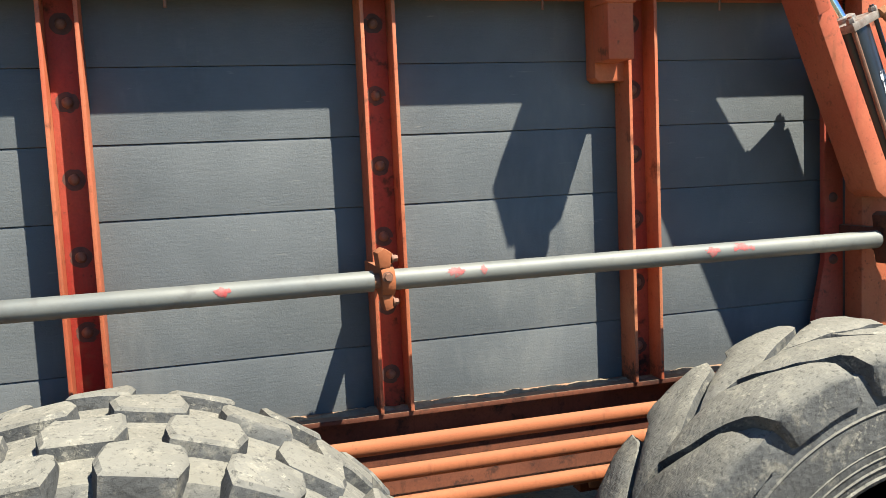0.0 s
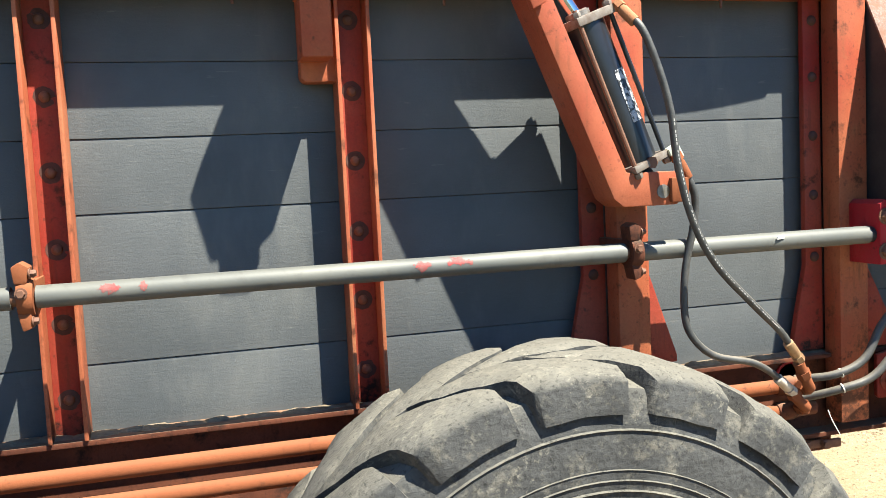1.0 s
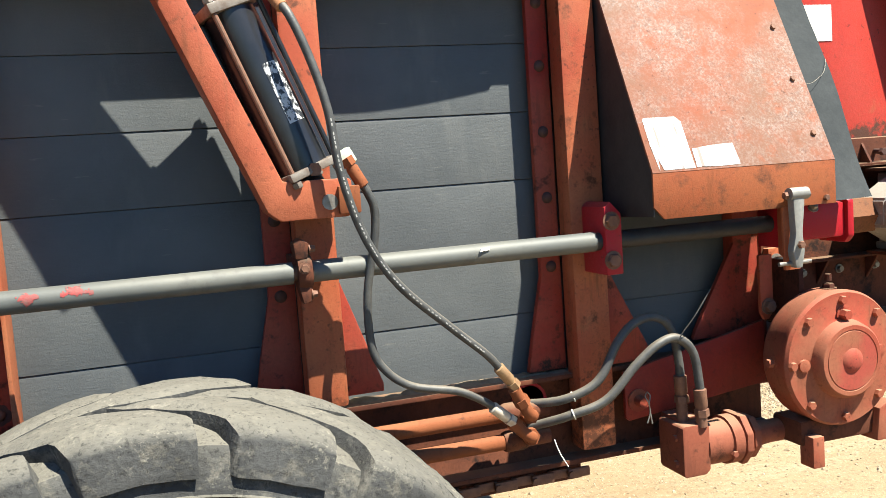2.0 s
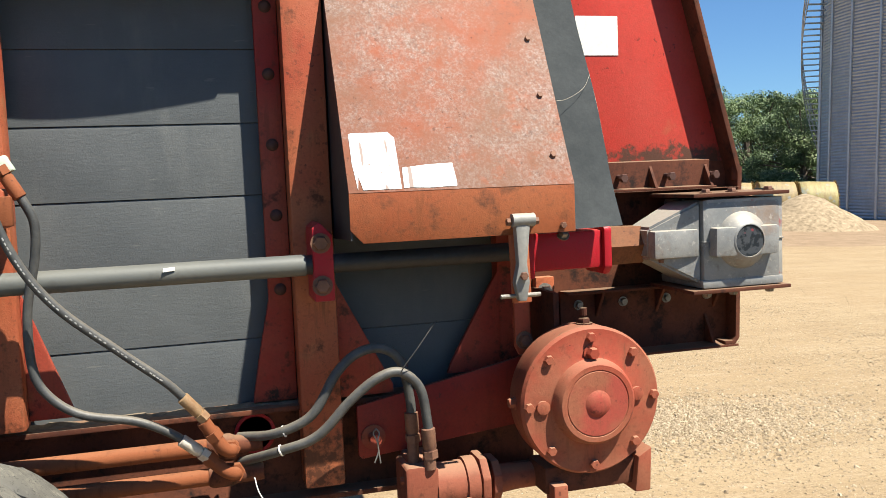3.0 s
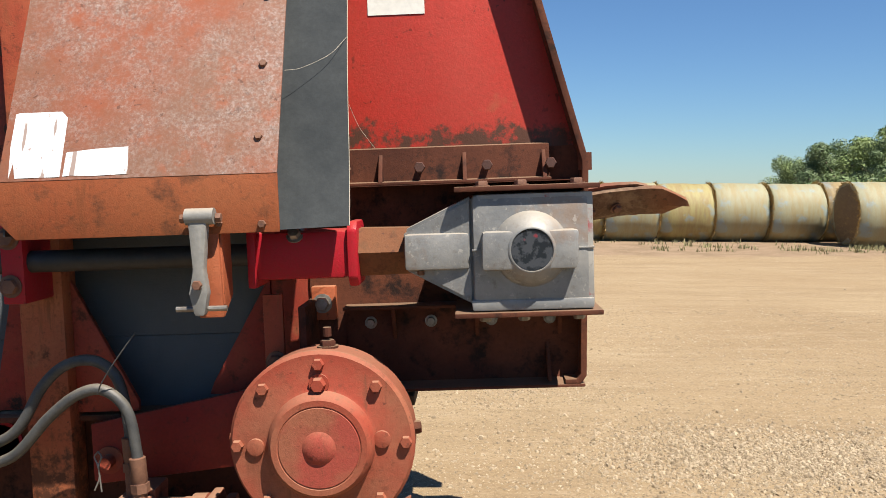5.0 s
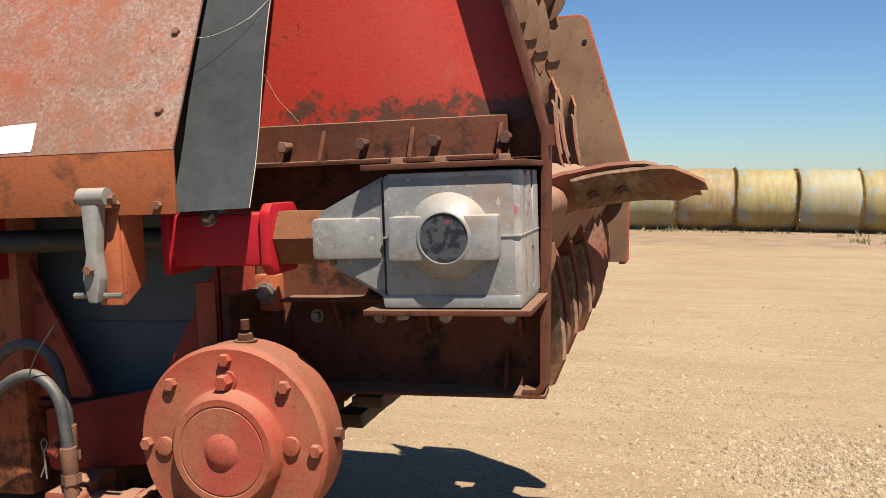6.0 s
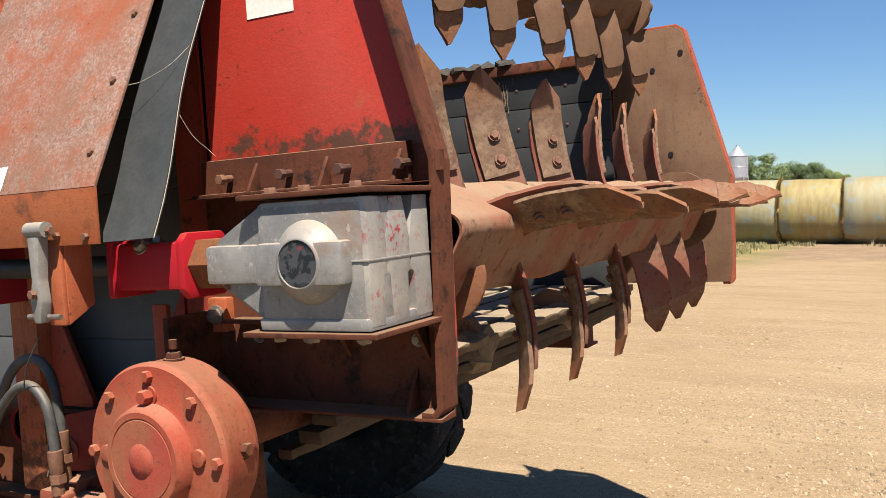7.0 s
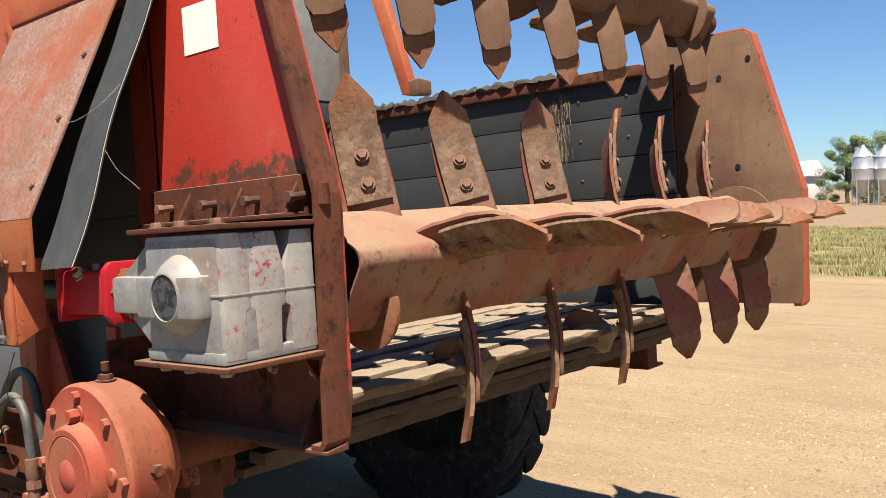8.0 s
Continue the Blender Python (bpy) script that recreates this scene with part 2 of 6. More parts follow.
def casting():
    k = Mat("dusty silver grey casting")
    c = k.mix(k.ramp(k.noise(11, 6, 0.7), 0.35, 0.65), (0.165, 0.166, 0.162), (0.265, 0.255, 0.235))
    c = k.mix(k.mul(k.ramp(k.noise(40, 6, 0.75), 0.55, 0.66), 0.65), c, (0.14, 0.12, 0.10))
    c = k.mix(k.mul(k.ramp(k.noise(6, 5, 0.7), 0.56, 0.66), 0.55), c, (0.22, 0.13, 0.075))
    c = k.mix(k.mul(k.ramp(k.noise(75, 4, 0.7), 0.60, 0.66), 0.45), c, (0.42, 0.39, 0.34))
    c = k.mix(k.mul(k.up_facing(0.3, 0.95), 0.6), c, (0.40, 0.35, 0.28))
    return k.done(c, 0.55, 0.15, k.noise(110, 5), 0.4, 0.0015)


CAST = casting()


def casting_red():
    k = Mat("silver casting with worn red")
    c = k.mix(k.ramp(k.noise(11, 5), 0.35, 0.65), (0.235, 0.228, 0.212), (0.355, 0.33, 0.285))
    c = k.mix(k.mul(k.ramp(k.noise(70, 5, 0.75), 0.56, 0.66), 0.5), c, (0.15, 0.135, 0.115))
    spot = k.mul(k.ramp(k.noise(90, 4), 0.52, 0.60), k.ramp(k.noise(9, 2), 0.50, 0.60))
    c = k.mix(spot, c, (0.302, 0.0396, 0.0432))
    return k.done(c, 0.55, 0.15, k.noise(110, 5), 0.4, 0.0015)


CASTRED = casting_red()
STEEL = plain("dull bare steel", (0.30, 0.28, 0.25), (0.16, 0.13, 0.10), 0.45, 0.6, 40)
BOLT = plain("rusty bolt steel", (0.20, 0.095, 0.055), (0.12, 0.055, 0.035), 0.7, 0.2, 60)
DARKBOLT = plain("dark rusted bolt head", (0.085, 0.032, 0.021), (0.045, 0.02, 0.014), 0.75, 0.0, 60)
CHROME = plain("chromed rod", (0.75, 0.77, 0.80), (0.68, 0.70, 0.74), 0.12, 1.0, 10, 0.02)
# Black for the greasy shaft; on the hood's side sheet it paints the shade.
GREASESHADE = plain("greasy black steel", (0.016, 0.016, 0.017), (0.035, 0.032, 0.030), 0.6, 0, 18, 0.3)
BLACK = plain("black cylinder enamel", (0.014, 0.015, 0.018), (0.022, 0.022, 0.024), 0.28, 0, 12, 0.06)
RUSTORANGE = paint("rust orange fitting", (0.225, 0.072, 0.028), (0.185, 0.055, 0.022), dust=0.12, rust=(0.132, 0.0462, 0.0198), rough=0.8)


def vinyl_mat():
    k = Mat("peeling cracked white vinyl")
    c = k.mix(k.ramp(k.noise(14, 5), 0.35, 0.65), (0.62, 0.62, 0.60), (0.50, 0.50, 0.50))
    crack = k.ramp(k.noise(70, 3, 0.5, k.stretch((1.0, 0.12, 0.12))), 0.63, 0.66)
    c = k.mix(k.mul(crack, 0.8), c, (0.18, 0.10, 0.07))
    c = k.mix(k.mul(k.ramp(k.noise(90, 4, 0.7), 0.66, 0.69), 0.8), c, (0.16, 0.07, 0.045))
    return k.done(c, 0.6, 0, None, spec=0.2)


WHITE = vinyl_mat()
PAPER = plain("sun-bleached white decal", (0.74, 0.71, 0.64), (0.68, 0.65, 0.58), 0.6, 0, 12, 0.05)
LABELINK = plain("faded printed lines", (0.44, 0.43, 0.40), (0.26, 0.25, 0.23), 0.7)


def torn_mat():
    k = Mat("torn silver sticker")
    tear = k.ramp(k.noise(75, 4, 0.7), 0.47, 0.52)
    return k.done(k.mix(tear, (0.42, 0.42, 0.42), (0.02, 0.021, 0.024)), 0.45)


SILVERSTICK = torn_mat()
GREEN = plain("pale green cap", (0.42, 0.50, 0.40), (0.50, 0.52, 0.42), 0.6)
DIRTWOOD = plain("dung-caked wooden slat", (0.19, 0.14, 0.088), (0.095, 0.066, 0.040), 0.95, 0, 14, 0.8, dust=0.3)
BEAMWOOD = plain("dark dung-stained beam", (0.085, 0.057, 0.035), (0.04, 0.026, 0.017), 0.95, 0, 9, 0.9)
CRUST = plain("dark manure crust", (0.060, 0.050, 0.040), (0.028, 0.024, 0.020), 0.97, 0, 40, 1.0)
CAKED = plain("dried manure crust", (0.21, 0.161, 0.105), (0.112, 0.084, 0.056), 0.97, 0, 30, 1.0)
TWINE = plain("pale baler twine", (0.42, 0.37, 0.29), None, 0.9)


def glass_mat():
    k = Mat("oily sight glass")
    c = k.mix(k.ramp(k.noise(60, 3), 0.45, 0.55), (0.016, 0.019, 0.024), (0.050, 0.054, 0.062))
    c = k.mix(k.ramp(k.noise(26, 2), 0.66, 0.70), c, (0.20, 0.035, 0.045))
    return k.done(c, 0.12, 0, None)


SIGHT = glass_mat()


def ground_mat():
    k = Mat("dry sandy gravel")
    c = k.mix(k.ramp(k.noise(0.35, 6, 0.65), 0.35, 0.65), (0.250, 0.176, 0.100), (0.290, 0.215, 0.128))
    c = k.mix(k.mul(k.ramp(k.noise(1.1, 7, 0.75, k.stretch((0.28, 1.3, 1))), 0.47, 0.62), 0.5), c, (0.195, 0.134, 0.076))
    c = k.mix(k.mul(k.ramp(k.noise(2.6, 6, 0.8, k.stretch((0.2, 1.4, 1))), 0.54, 0.64), 0.45), c, (0.35, 0.27, 0.178))
    c = k.mix(k.mul(k.ramp(k.noise(9, 6, 0.8, k.stretch((0.8, 1.2, 1))), 0.52, 0.64), 0.4), c, (0.34, 0.262, 0.172))
    c = k.mix(k.mul(k.ramp(k.noise(20, 5, 0.8), 0.58, 0.66), 0.6), c, (0.125, 0.088, 0.054))
    grit = k.noise(38, 6, 0.8)
    c = k.mix(k.mul(k.ramp(grit, 0.52, 0.64), 0.75), c, (0.130, 0.092, 0.055))
    c = k.mix(k.mul(k.ramp(k.noise(60, 4, 0.85), 0.57, 0.66), 0.75), c, (0.42, 0.33, 0.21))
    sep = k.t.nodes.new("ShaderNodeSeparateXYZ")
    k.link(k.co, sep.inputs[0])
    wob = k.t.nodes.new("ShaderNodeMath")
    wob.operation = "MULTIPLY_ADD"
    k.link(k.noise(0.5, 5, 0.7), wob.inputs[0])
    wob.inputs[1].default_value = 5.0
    k.link(sep.outputs["Y"], wob.inputs[2])
    mr = k.node("ShaderNodeMapRange")
    k.link(wob.outputs[0], mr.inputs["Value"])
    mr.inputs["From Min"].default_value, mr.inputs["From Max"].default_value = 22.6, 23.6
    dirt = k.mix(k.ramp(k.noise(1.3, 6, 0.75), 0.42, 0.60), (0.245, 0.172, 0.112), (0.185, 0.130, 0.080))
    c = k.mix(mr.outputs[0], c, dirt)
    # dry turf beyond the yard's far corner; unseen near side darkened to cut bounce
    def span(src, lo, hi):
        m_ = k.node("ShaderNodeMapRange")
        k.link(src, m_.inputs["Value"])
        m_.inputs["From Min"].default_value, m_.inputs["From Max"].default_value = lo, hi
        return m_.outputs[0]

    wx = k.t.nodes.new("ShaderNodeMath")
    wx.operation = "MULTIPLY_ADD"
    k.link(k.noise(0.9, 4, 0.7), wx.inputs[0])
    wx.inputs[1].default_value = -2.0
    k.link(sep.outputs["X"], wx.inputs[2])
    turf = k.mix(k.ramp(k.noise(0.7, 5, 0.7, k.stretch((0.4, 1, 1))), 0.42, 0.58), (0.235, 0.180, 0.078), (0.125, 0.125, 0.048))
    c = k.mix(k.mul(k.mul(span(wob.outputs[0], 20.9, 21.6), span(wx.outputs[0], 0.9, -0.6)), span(sep.outputs["Y"], 42.0, 39.0)), c, turf)
    # Walk's side, never seen: dark colour only dims the light bounced onto the wall.
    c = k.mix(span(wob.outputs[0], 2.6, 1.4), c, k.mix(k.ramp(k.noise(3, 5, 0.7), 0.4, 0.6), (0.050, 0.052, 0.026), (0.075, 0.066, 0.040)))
    vor = k.node("ShaderNodeTexVoronoi", Scale=62.0)
    k.link(k.co, vor.inputs["Vector"])
    h = k.mix(0.35, k.noise(95, 6, 0.85), vor.outputs["Distance"])
    return k.done(c, 0.95, 0, h, 0.7, 0.010, spec=0.15)


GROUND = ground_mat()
PILE = plain("pale loose gravel", (0.155, 0.112, 0.066), (0.34, 0.26, 0.165), 0.95, 0, 5.5, 0.9)


def stone_mat():
    k = Mat("mixed gravel stone")
    isl = k.t.nodes.new("ShaderNodeNewGeometry").outputs["Random Per Island"]
    c = k.mix(k.ramp(isl, 0.05, 0.95), (0.15, 0.108, 0.064), (0.42, 0.34, 0.23))
    c = k.mix(k.mul(k.noise(60, 3), 0.6), c, (0.285, 0.212, 0.130))
    return k.done(c, 0.9)


STONE = stone_mat()


def bale_mat(name, net, straw):
    k = Mat(name)
    band = k.noise(3.5, 3, 0.6, k.stretch((2.2, 0.5, 0.5)))
    c = k.mix(k.ramp(band, 0.36, 0.62), net, straw)
    c = k.mix(k.mul(k.ramp(k.noise(2.3, 5), 0.56, 0.65), 0.6), c, (0.20, 0.29, 0.33))
    c = k.mix(k.mul(k.ramp(k.noise(40, 4, 0.7, k.stretch((6, 1, 1))), 0.42, 0.7), 0.4), c, tuple(v * 0.6 for v in straw))
    return k.done(c, 0.6, 0, k.noise(50, 5, 0.7, k.stretch((5, 1, 1))), 0.5, 0.02)


BALES = [bale_mat("straw bale in green net wrap", (0.30, 0.26, 0.105), (0.25, 0.185, 0.075)),
         bale_mat("straw bale in pale net wrap", (0.275, 0.272, 0.175), (0.27, 0.22, 0.11)),
         bale_mat("weathered brown bale", (0.20, 0.145, 0.07), (0.28, 0.20, 0.085))]
STRAW = plain("loose bale straw", (0.42, 0.30, 0.115), (0.26, 0.17, 0.065), 0.9, 0, 12, 0.9)
STRAWDARK = plain("matted brown straw", (0.24, 0.155, 0.065), (0.14, 0.085, 0.038), 0.95, 0, 22, 1.0)
LEAF = [plain("tree leaves", (0.11, 0.165, 0.053), (0.16, 0.21, 0.083), 0.6, 0, 0.8, 0.1),
        plain("dark tree leaves", (0.076, 0.123, 0.044), (0.113, 0.16, 0.063), 0.6, 0, 0.8, 0.1),
        plain("light tree leaves", (0.138, 0.20, 0.054), (0.19, 0.245, 0.083), 0.6, 0, 0.8, 0.1)]
BARK = plain("tree bark", (0.13, 0.10, 0.075), (0.08, 0.06, 0.045), 0.9, 0, 12, 0.6)
GRASS = plain("dry grass", (0.36, 0.30, 0.14), (0.20, 0.20, 0.075), 0.9, 0, 0.9, 0.3)
WEED = plain("green weeds", (0.15, 0.15, 0.06), (0.28, 0.23, 0.12), 0.9, 0, 2.0, 0.3)
GALV = plain("galvanised sheet", (0.50, 0.52, 0.54), (0.42, 0.44, 0.46), 0.42, 0.6, 3, 0.1)
BINWALL = plain("blue grey corrugated steel", (0.40, 0.43, 0.46), (0.34, 0.37, 0.40), 0.45, 0.5, 2, 0.1)
BARNWHITE = plain("white barn sheet", (0.78, 0.78, 0.76), (0.70, 0.70, 0.68), 0.6, 0, 0.5, 0.1)
TRUNKBOX = plain("dark green steel box", (0.016, 0.030, 0.030), None, 0.5, 0, 5)

# ================= mesh helpers =================
BASE = {}
GROUND_Z = -0.08                            # the yard lies a little below the zero of the machine


def thing(name, base, label, category, group="", kind="", lean=True):
    """An Empty at the base of a thing; lean: it belongs to the nose-down machine."""
    ob = new(name)
    ob.empty_display_size = 0.1
    ob.matrix_basis = (LEAN if lean else Matrix.Translation((0, 0, GROUND_Z))) @ Matrix.Translation(base)
    BASE[ob] = Vector(base)
    return tagged(ob, label, category, group, kind)


def finish(bm, smooth=35):
    bmesh.ops.recalc_face_normals(bm, faces=bm.faces)
    for f in bm.faces:
        f.smooth = True
    lim = radians(smooth)
    for e in bm.edges:
        if len(e.link_faces) == 2 and e.calc_face_angle(0) > lim:
            e.smooth = False


def part(name, bm, material, parent, label="", smooth=35):
    """Links a bmesh, given in the parent's own frame of measure, as one mesh under it."""
    base = BASE[parent]
    if base.length:
        bm.transform(Matrix.Translation(-base))
    finish(bm, smooth)
    me = bpy.data.meshes.new(name)
    bm.to_mesh(me)
    bm.free()
    me.materials.append(material)
    ob = new(name, me)
    ob.parent = parent
    BASE[ob] = base
    return tagged(ob, label)


def again(ob, parent, m):
    """The same mesh once more under a parent, moved by m."""
    o = new(ob.name.split(".")[0], ob.data)
    o.parent = parent
    o.matrix_local = m
    BASE[o] = BASE[parent]
    return o


def single(name, bm, material, label, category, group="", kind="", smooth=35, lean=True):
    """A thing that is one mesh."""
    finish(bm, smooth)
    me = bpy.data.meshes.new(name)
    bm.to_mesh(me)
    bm.free()
    me.materials.append(material)
    ob = new(name, me)
    ob.matrix_basis = LEAN if lean else Matrix.Translation((0, 0, GROUND_Z))
    BASE[ob] = Vector((0, 0, 0))
    return tagged(ob, label, category, group, kind)


def merge(bm, other):
    me = bpy.data.meshes.new("t")
    other.to_mesh(me)
    other.free()
    bm.from_mesh(me)
    bpy.data.meshes.remove(me)


def prism(pts, y0, y1, bevel=0.0, plane="xz", bm=None):
    """A flat outline (x, z) pulled from y0 to y1; plane 'xy' pulls along z, 'yz' along x."""
    b = bmesh.new()
    put = {"xz": lambda p, h: (p[0], h, p[1]), "xy": lambda p, h: (p[0], p[1], h), "yz": lambda p, h: (h, p[0], p[1])}[plane]
    lo = [b.verts.new(put(p, y0)) for p in pts]
    hi = [b.verts.new(put(p, y1)) for p in pts]
    b.faces.new(lo)
    b.faces.new(hi[::-1])
    n = len(pts)
    for i in range(n):
        b.faces.new((lo[i], hi[i], hi[(i + 1) % n], lo[(i + 1) % n]))
    bmesh.ops.recalc_face_normals(b, faces=b.faces)
    if bevel:
        bmesh.ops.bevel(b, geom=b.edges[:], offset=bevel, segments=2, affect="EDGES", profile=0.6, clamp_overlap=True)
    if bm is None:
        return b
    merge(bm, b)
    return bm


def box(x0, x1, y0, y1, z0, z1, bevel=0.003, bm=None):
    return prism([(x0, z0), (x1, z0), (x1, z1), (x0, z1)], y0, y1, bevel, "xz", bm)


def frame_to(d):
    """A turn that brings z onto d."""
    return Vector(d).to_track_quat("Z", "Y").to_matrix().to_4x4()


def lathe(p, d, profile, seg=32, bm=None):
    """Turns (distance along d, radius) rows round the line through p."""
    b = bmesh.new()
    m = Matrix.Translation(p) @ frame_to(d)
    rings = []
    for h, r in profile:
        if r < 1e-5:
            rings.append([b.verts.new(m @ Vector((0, 0, h)))])
        else:
            rings.append([b.verts.new(m @ Vector((r * math.cos(2 * math.pi * i / seg), r * math.sin(2 * math.pi * i / seg), h))) for i in range(seg)])
    for a, c in zip(rings, rings[1:]):
        for i in range(seg):
            j = (i + 1) % seg
            if len(a) == 1 and len(c) > 1:
                b.faces.new((a[0], c[j], c[i]))
            elif len(c) == 1 and len(a) > 1:
                b.faces.new((a[i], a[j], c[0]))
            elif len(a) > 1:
                b.faces.new((a[i], a[j], c[j], c[i]))
    for ring in (rings[0], rings[-1]):
        if len(ring) > 2:
            b.faces.new(ring)
    if bm is None:
        return b
    merge(bm, b)
    return bm


def rod(p0, p1, r, seg=16, bm=None, r1=None):
    p0, p1 = Vector(p0), Vector(p1)
    return lathe(p0, p1 - p0, [(0, r), ((p1 - p0).length, r if r1 is None else r1)], seg, bm)


def bolt(p, d, r=0.012, h=0.009, washer=True, bm=None, dome=False):
    if dome:
        return lathe(p, d, [(0, r), (h * 0.5, r * 0.85), (h * 0.85, r * 0.5), (h, 0)], 14, bm)
    b = lathe(p, d, [(0, r), (h * 0.75, r), (h, r * 0.86), (h, 0)], 6)
    if washer:
        lathe(p, d, [(0, r * 1.35), (h * 0.22, r * 1.35), (h * 0.22, 0)], 14, b)
    if bm is None:
        return b
    merge(bm, b)
    return bm


def curve_points(pts, steps=8):
    """Catmull-Rom through the given places."""
    ps = [Vector(p) for p in pts]
    ps = [ps[0] * 2 - ps[1]] + ps + [ps[-1] * 2 - ps[-2]]
    out = []
    for i in range(1, len(ps) - 2):
        a, b, c, d = ps[i - 1:i + 3]
        for k in range(steps):
            t = k / steps
            out.append(0.5 * (2 * b + (c - a) * t + (2 * a - 5 * b + 4 * c - d) * t * t + (3 * b - a - 3 * c + d) * t ** 3))
    out.append(ps[-2])
    return out


def sweep(pts, r, seg=12, bm=None, steps=8, straight=False):
    ps = [Vector(p) for p in pts] if straight else curve_points(pts, steps)
    b = bmesh.new()
    rings, side = [], None
    for i, p in enumerate(ps):
        d = (ps[min(i + 1, len(ps) - 1)] - ps[max(i - 1, 0)]).normalized()
        if side is None:
            side = d.orthogonal().normalized()
        side = (side - d * side.dot(d)).normalized()
        up = d.cross(side)
        rings.append([b.verts.new(p + r * (math.cos(2 * math.pi * k / seg) * side + math.sin(2 * math.pi * k / seg) * up)) for k in range(seg)])
    for a, c in zip(rings, rings[1:]):
        for i in range(seg):
            j = (i + 1) % seg
            b.faces.new((a[i], a[j], c[j], c[i]))
    b.faces.new(rings[0])
    b.faces.new(rings[-1])
    if bm is None:
        return b
    merge(bm, b)
    return bm


def rough_up(bm, amount, scale):
    for v in bm.verts:
        v.co += amount * noise.noise_vector(v.co * scale)
    return bm


# ================= ground =================
def ground_sheet():
    bm = bmesh.new()
    xs = [-4000, -600, -150, -60, -30] + [-20 + i for i in range(46)] + [30, 45, 80, 200, 700, 4000]
    ys = [-4000, -300, -60, -20] + [-8 + i * 0.8 for i in range(56)] + [42, 60, 100, 250, 900, 4000]
    grid = [[bm.verts.new((x, y, 0.03 * noise.noise(Vector((x * 0.35, y * 0.35, 0))) if abs(x) < 60 and abs(y) < 60 else 0)) for x in xs] for y in ys]
    for r0, r1 in zip(grid, grid[1:]):
        for i in range(len(xs) - 1):
            bm.faces.new((r0[i], r0[i + 1], r1[i + 1], r1[i]))
    return single("ground", bm, GROUND, "dry sandy gravel yard with loose stones", "ground", kind="structure", lean=False)


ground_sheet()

# ================= the spreader =================
spreader = thing("manure_spreader", (1.4, 3.1, 0.0), "old red manure spreader with dark grey plank box and rear beaters", "manure spreader")
FAR = 6.2                                    # y of a near face and of its twin add up to this


def side_wall():
    seams = [0.915, 1.071, 1.241, 1.410, 1.578, 1.747, 1.915]
    wall = part("side_wall", box(-1.6, 3.0, 2.022, 2.03, 0.9, 1.93, 0), DARKRUST, spreader, "dark grey plank side wall of the box")
    for z0, z1 in zip(seams, seams[1:]):
        za, zb = z0 + 0.0006, z1 - 0.0006
        b = prism([(1.978, za + 0.001), (1.979, za), (2.018, za), (2.018, zb), (1.9808, zb), (1.978, zb - 0.009)], -1.6, 2.99, 0, "yz")
        part("plank", b, PLANK, wall)
    far = part("side_wall", box(-1.6, 3.15, FAR - 2.0, FAR - 1.99, 0.9, 1.93, 0), DARKRUST, spreader, "far plank side wall of the box")
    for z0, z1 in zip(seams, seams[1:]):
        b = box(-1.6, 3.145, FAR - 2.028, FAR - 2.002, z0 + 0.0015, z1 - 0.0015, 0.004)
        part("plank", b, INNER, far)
    for x in (2.95, 2.72, 2.1, 1.5):
        for z in (1.83, 1.66, 1.49, 1.32):
            part("bolt", bolt((x, FAR - 2.028, z), (0, -1, 0), 0.008, 0.005, dome=True), DARKBOLT, far)
    # dried dribble of dung and straw down the far planks
    g_ = random.Random(8)
    b = bmesh.new()
    for _ in range(110):
        x, z, l = 2.635 + g_.gauss(0, 0.028), g_.uniform(1.60, 1.89), g_.uniform(0.02, 0.07)
        rod((x, FAR - 2.031, z), (x + g_.uniform(-0.008, 0.008), FAR - 2.031, z - l), g_.uniform(0.0007, 0.0017), 4, b)
    tagged(part("dried_dribble", b, DIRTWOOD, far, "pale dried dribble of straw"), kind="stuff")


side_wall()


def rail(y0, y1, name_label):
    b = box(-1.6, 2.9, y0, y1, 1.897, 1.985, 0.008)
    return part("top_rail", b, ORANGE, spreader, name_label)


top_rail = rail(1.868, 1.99, "orange red top rail of the box")
far_rail = part("top_rail", box(-1.6, 3.03, FAR - 2.06, FAR - 1.975, 1.90, 1.945, 0.006), DARKRUST, spreader, "brown top rail of the far wall")
for x in (-0.05, 0.82, 1.31, 2.06):
    part("hook", rod((x, 1.90, 1.90), (x, 1.90, 1.862), 0.0035, 8), BOLT, top_rail)


def post(x, label):
    """A channel, open towards the outside, with carriage bolts in its web."""
    w, t, y0, y1 = 0.0415, 0.009, 1.899, 1.976
    p = part("post", box(x - w + t, x + w - t, y1 - 0.018, y1, 0.918, 1.897, 0.001), REDPOST, spreader, label)
    for x0 in (x - w, x + w - t):
        part("flange", box(x0, x0 + t, y0, y1, 0.918, 1.897, 0.0018), EDGEPAINT, p, "orange-worn flange")
    rng_ = random.Random(int(x * 100))
    for z in (1.838, 1.671, 1.506, 1.337, 1.17, 1.0):
        halo = lathe((x, y1 - 0.018, z), (0, -1, 0), [(0, 0.024), (0.0006, 0.021 + rng_.uniform(-0.003, 0.003)), (0.0006, 0)], 18)
        part("rust_ring", rough_up(halo, 0.0012, 90), DARKBOLT, p)
        part("bolt", bolt((x, y1 - 0.0186, z), (0, -1, 0), 0.0125, 0.009, dome=True), BOLT, p)
    return p


for x in (-0.942, -0.265, 0.412, 1.087):
    post(x, "faded red channel post with rusty bolts")


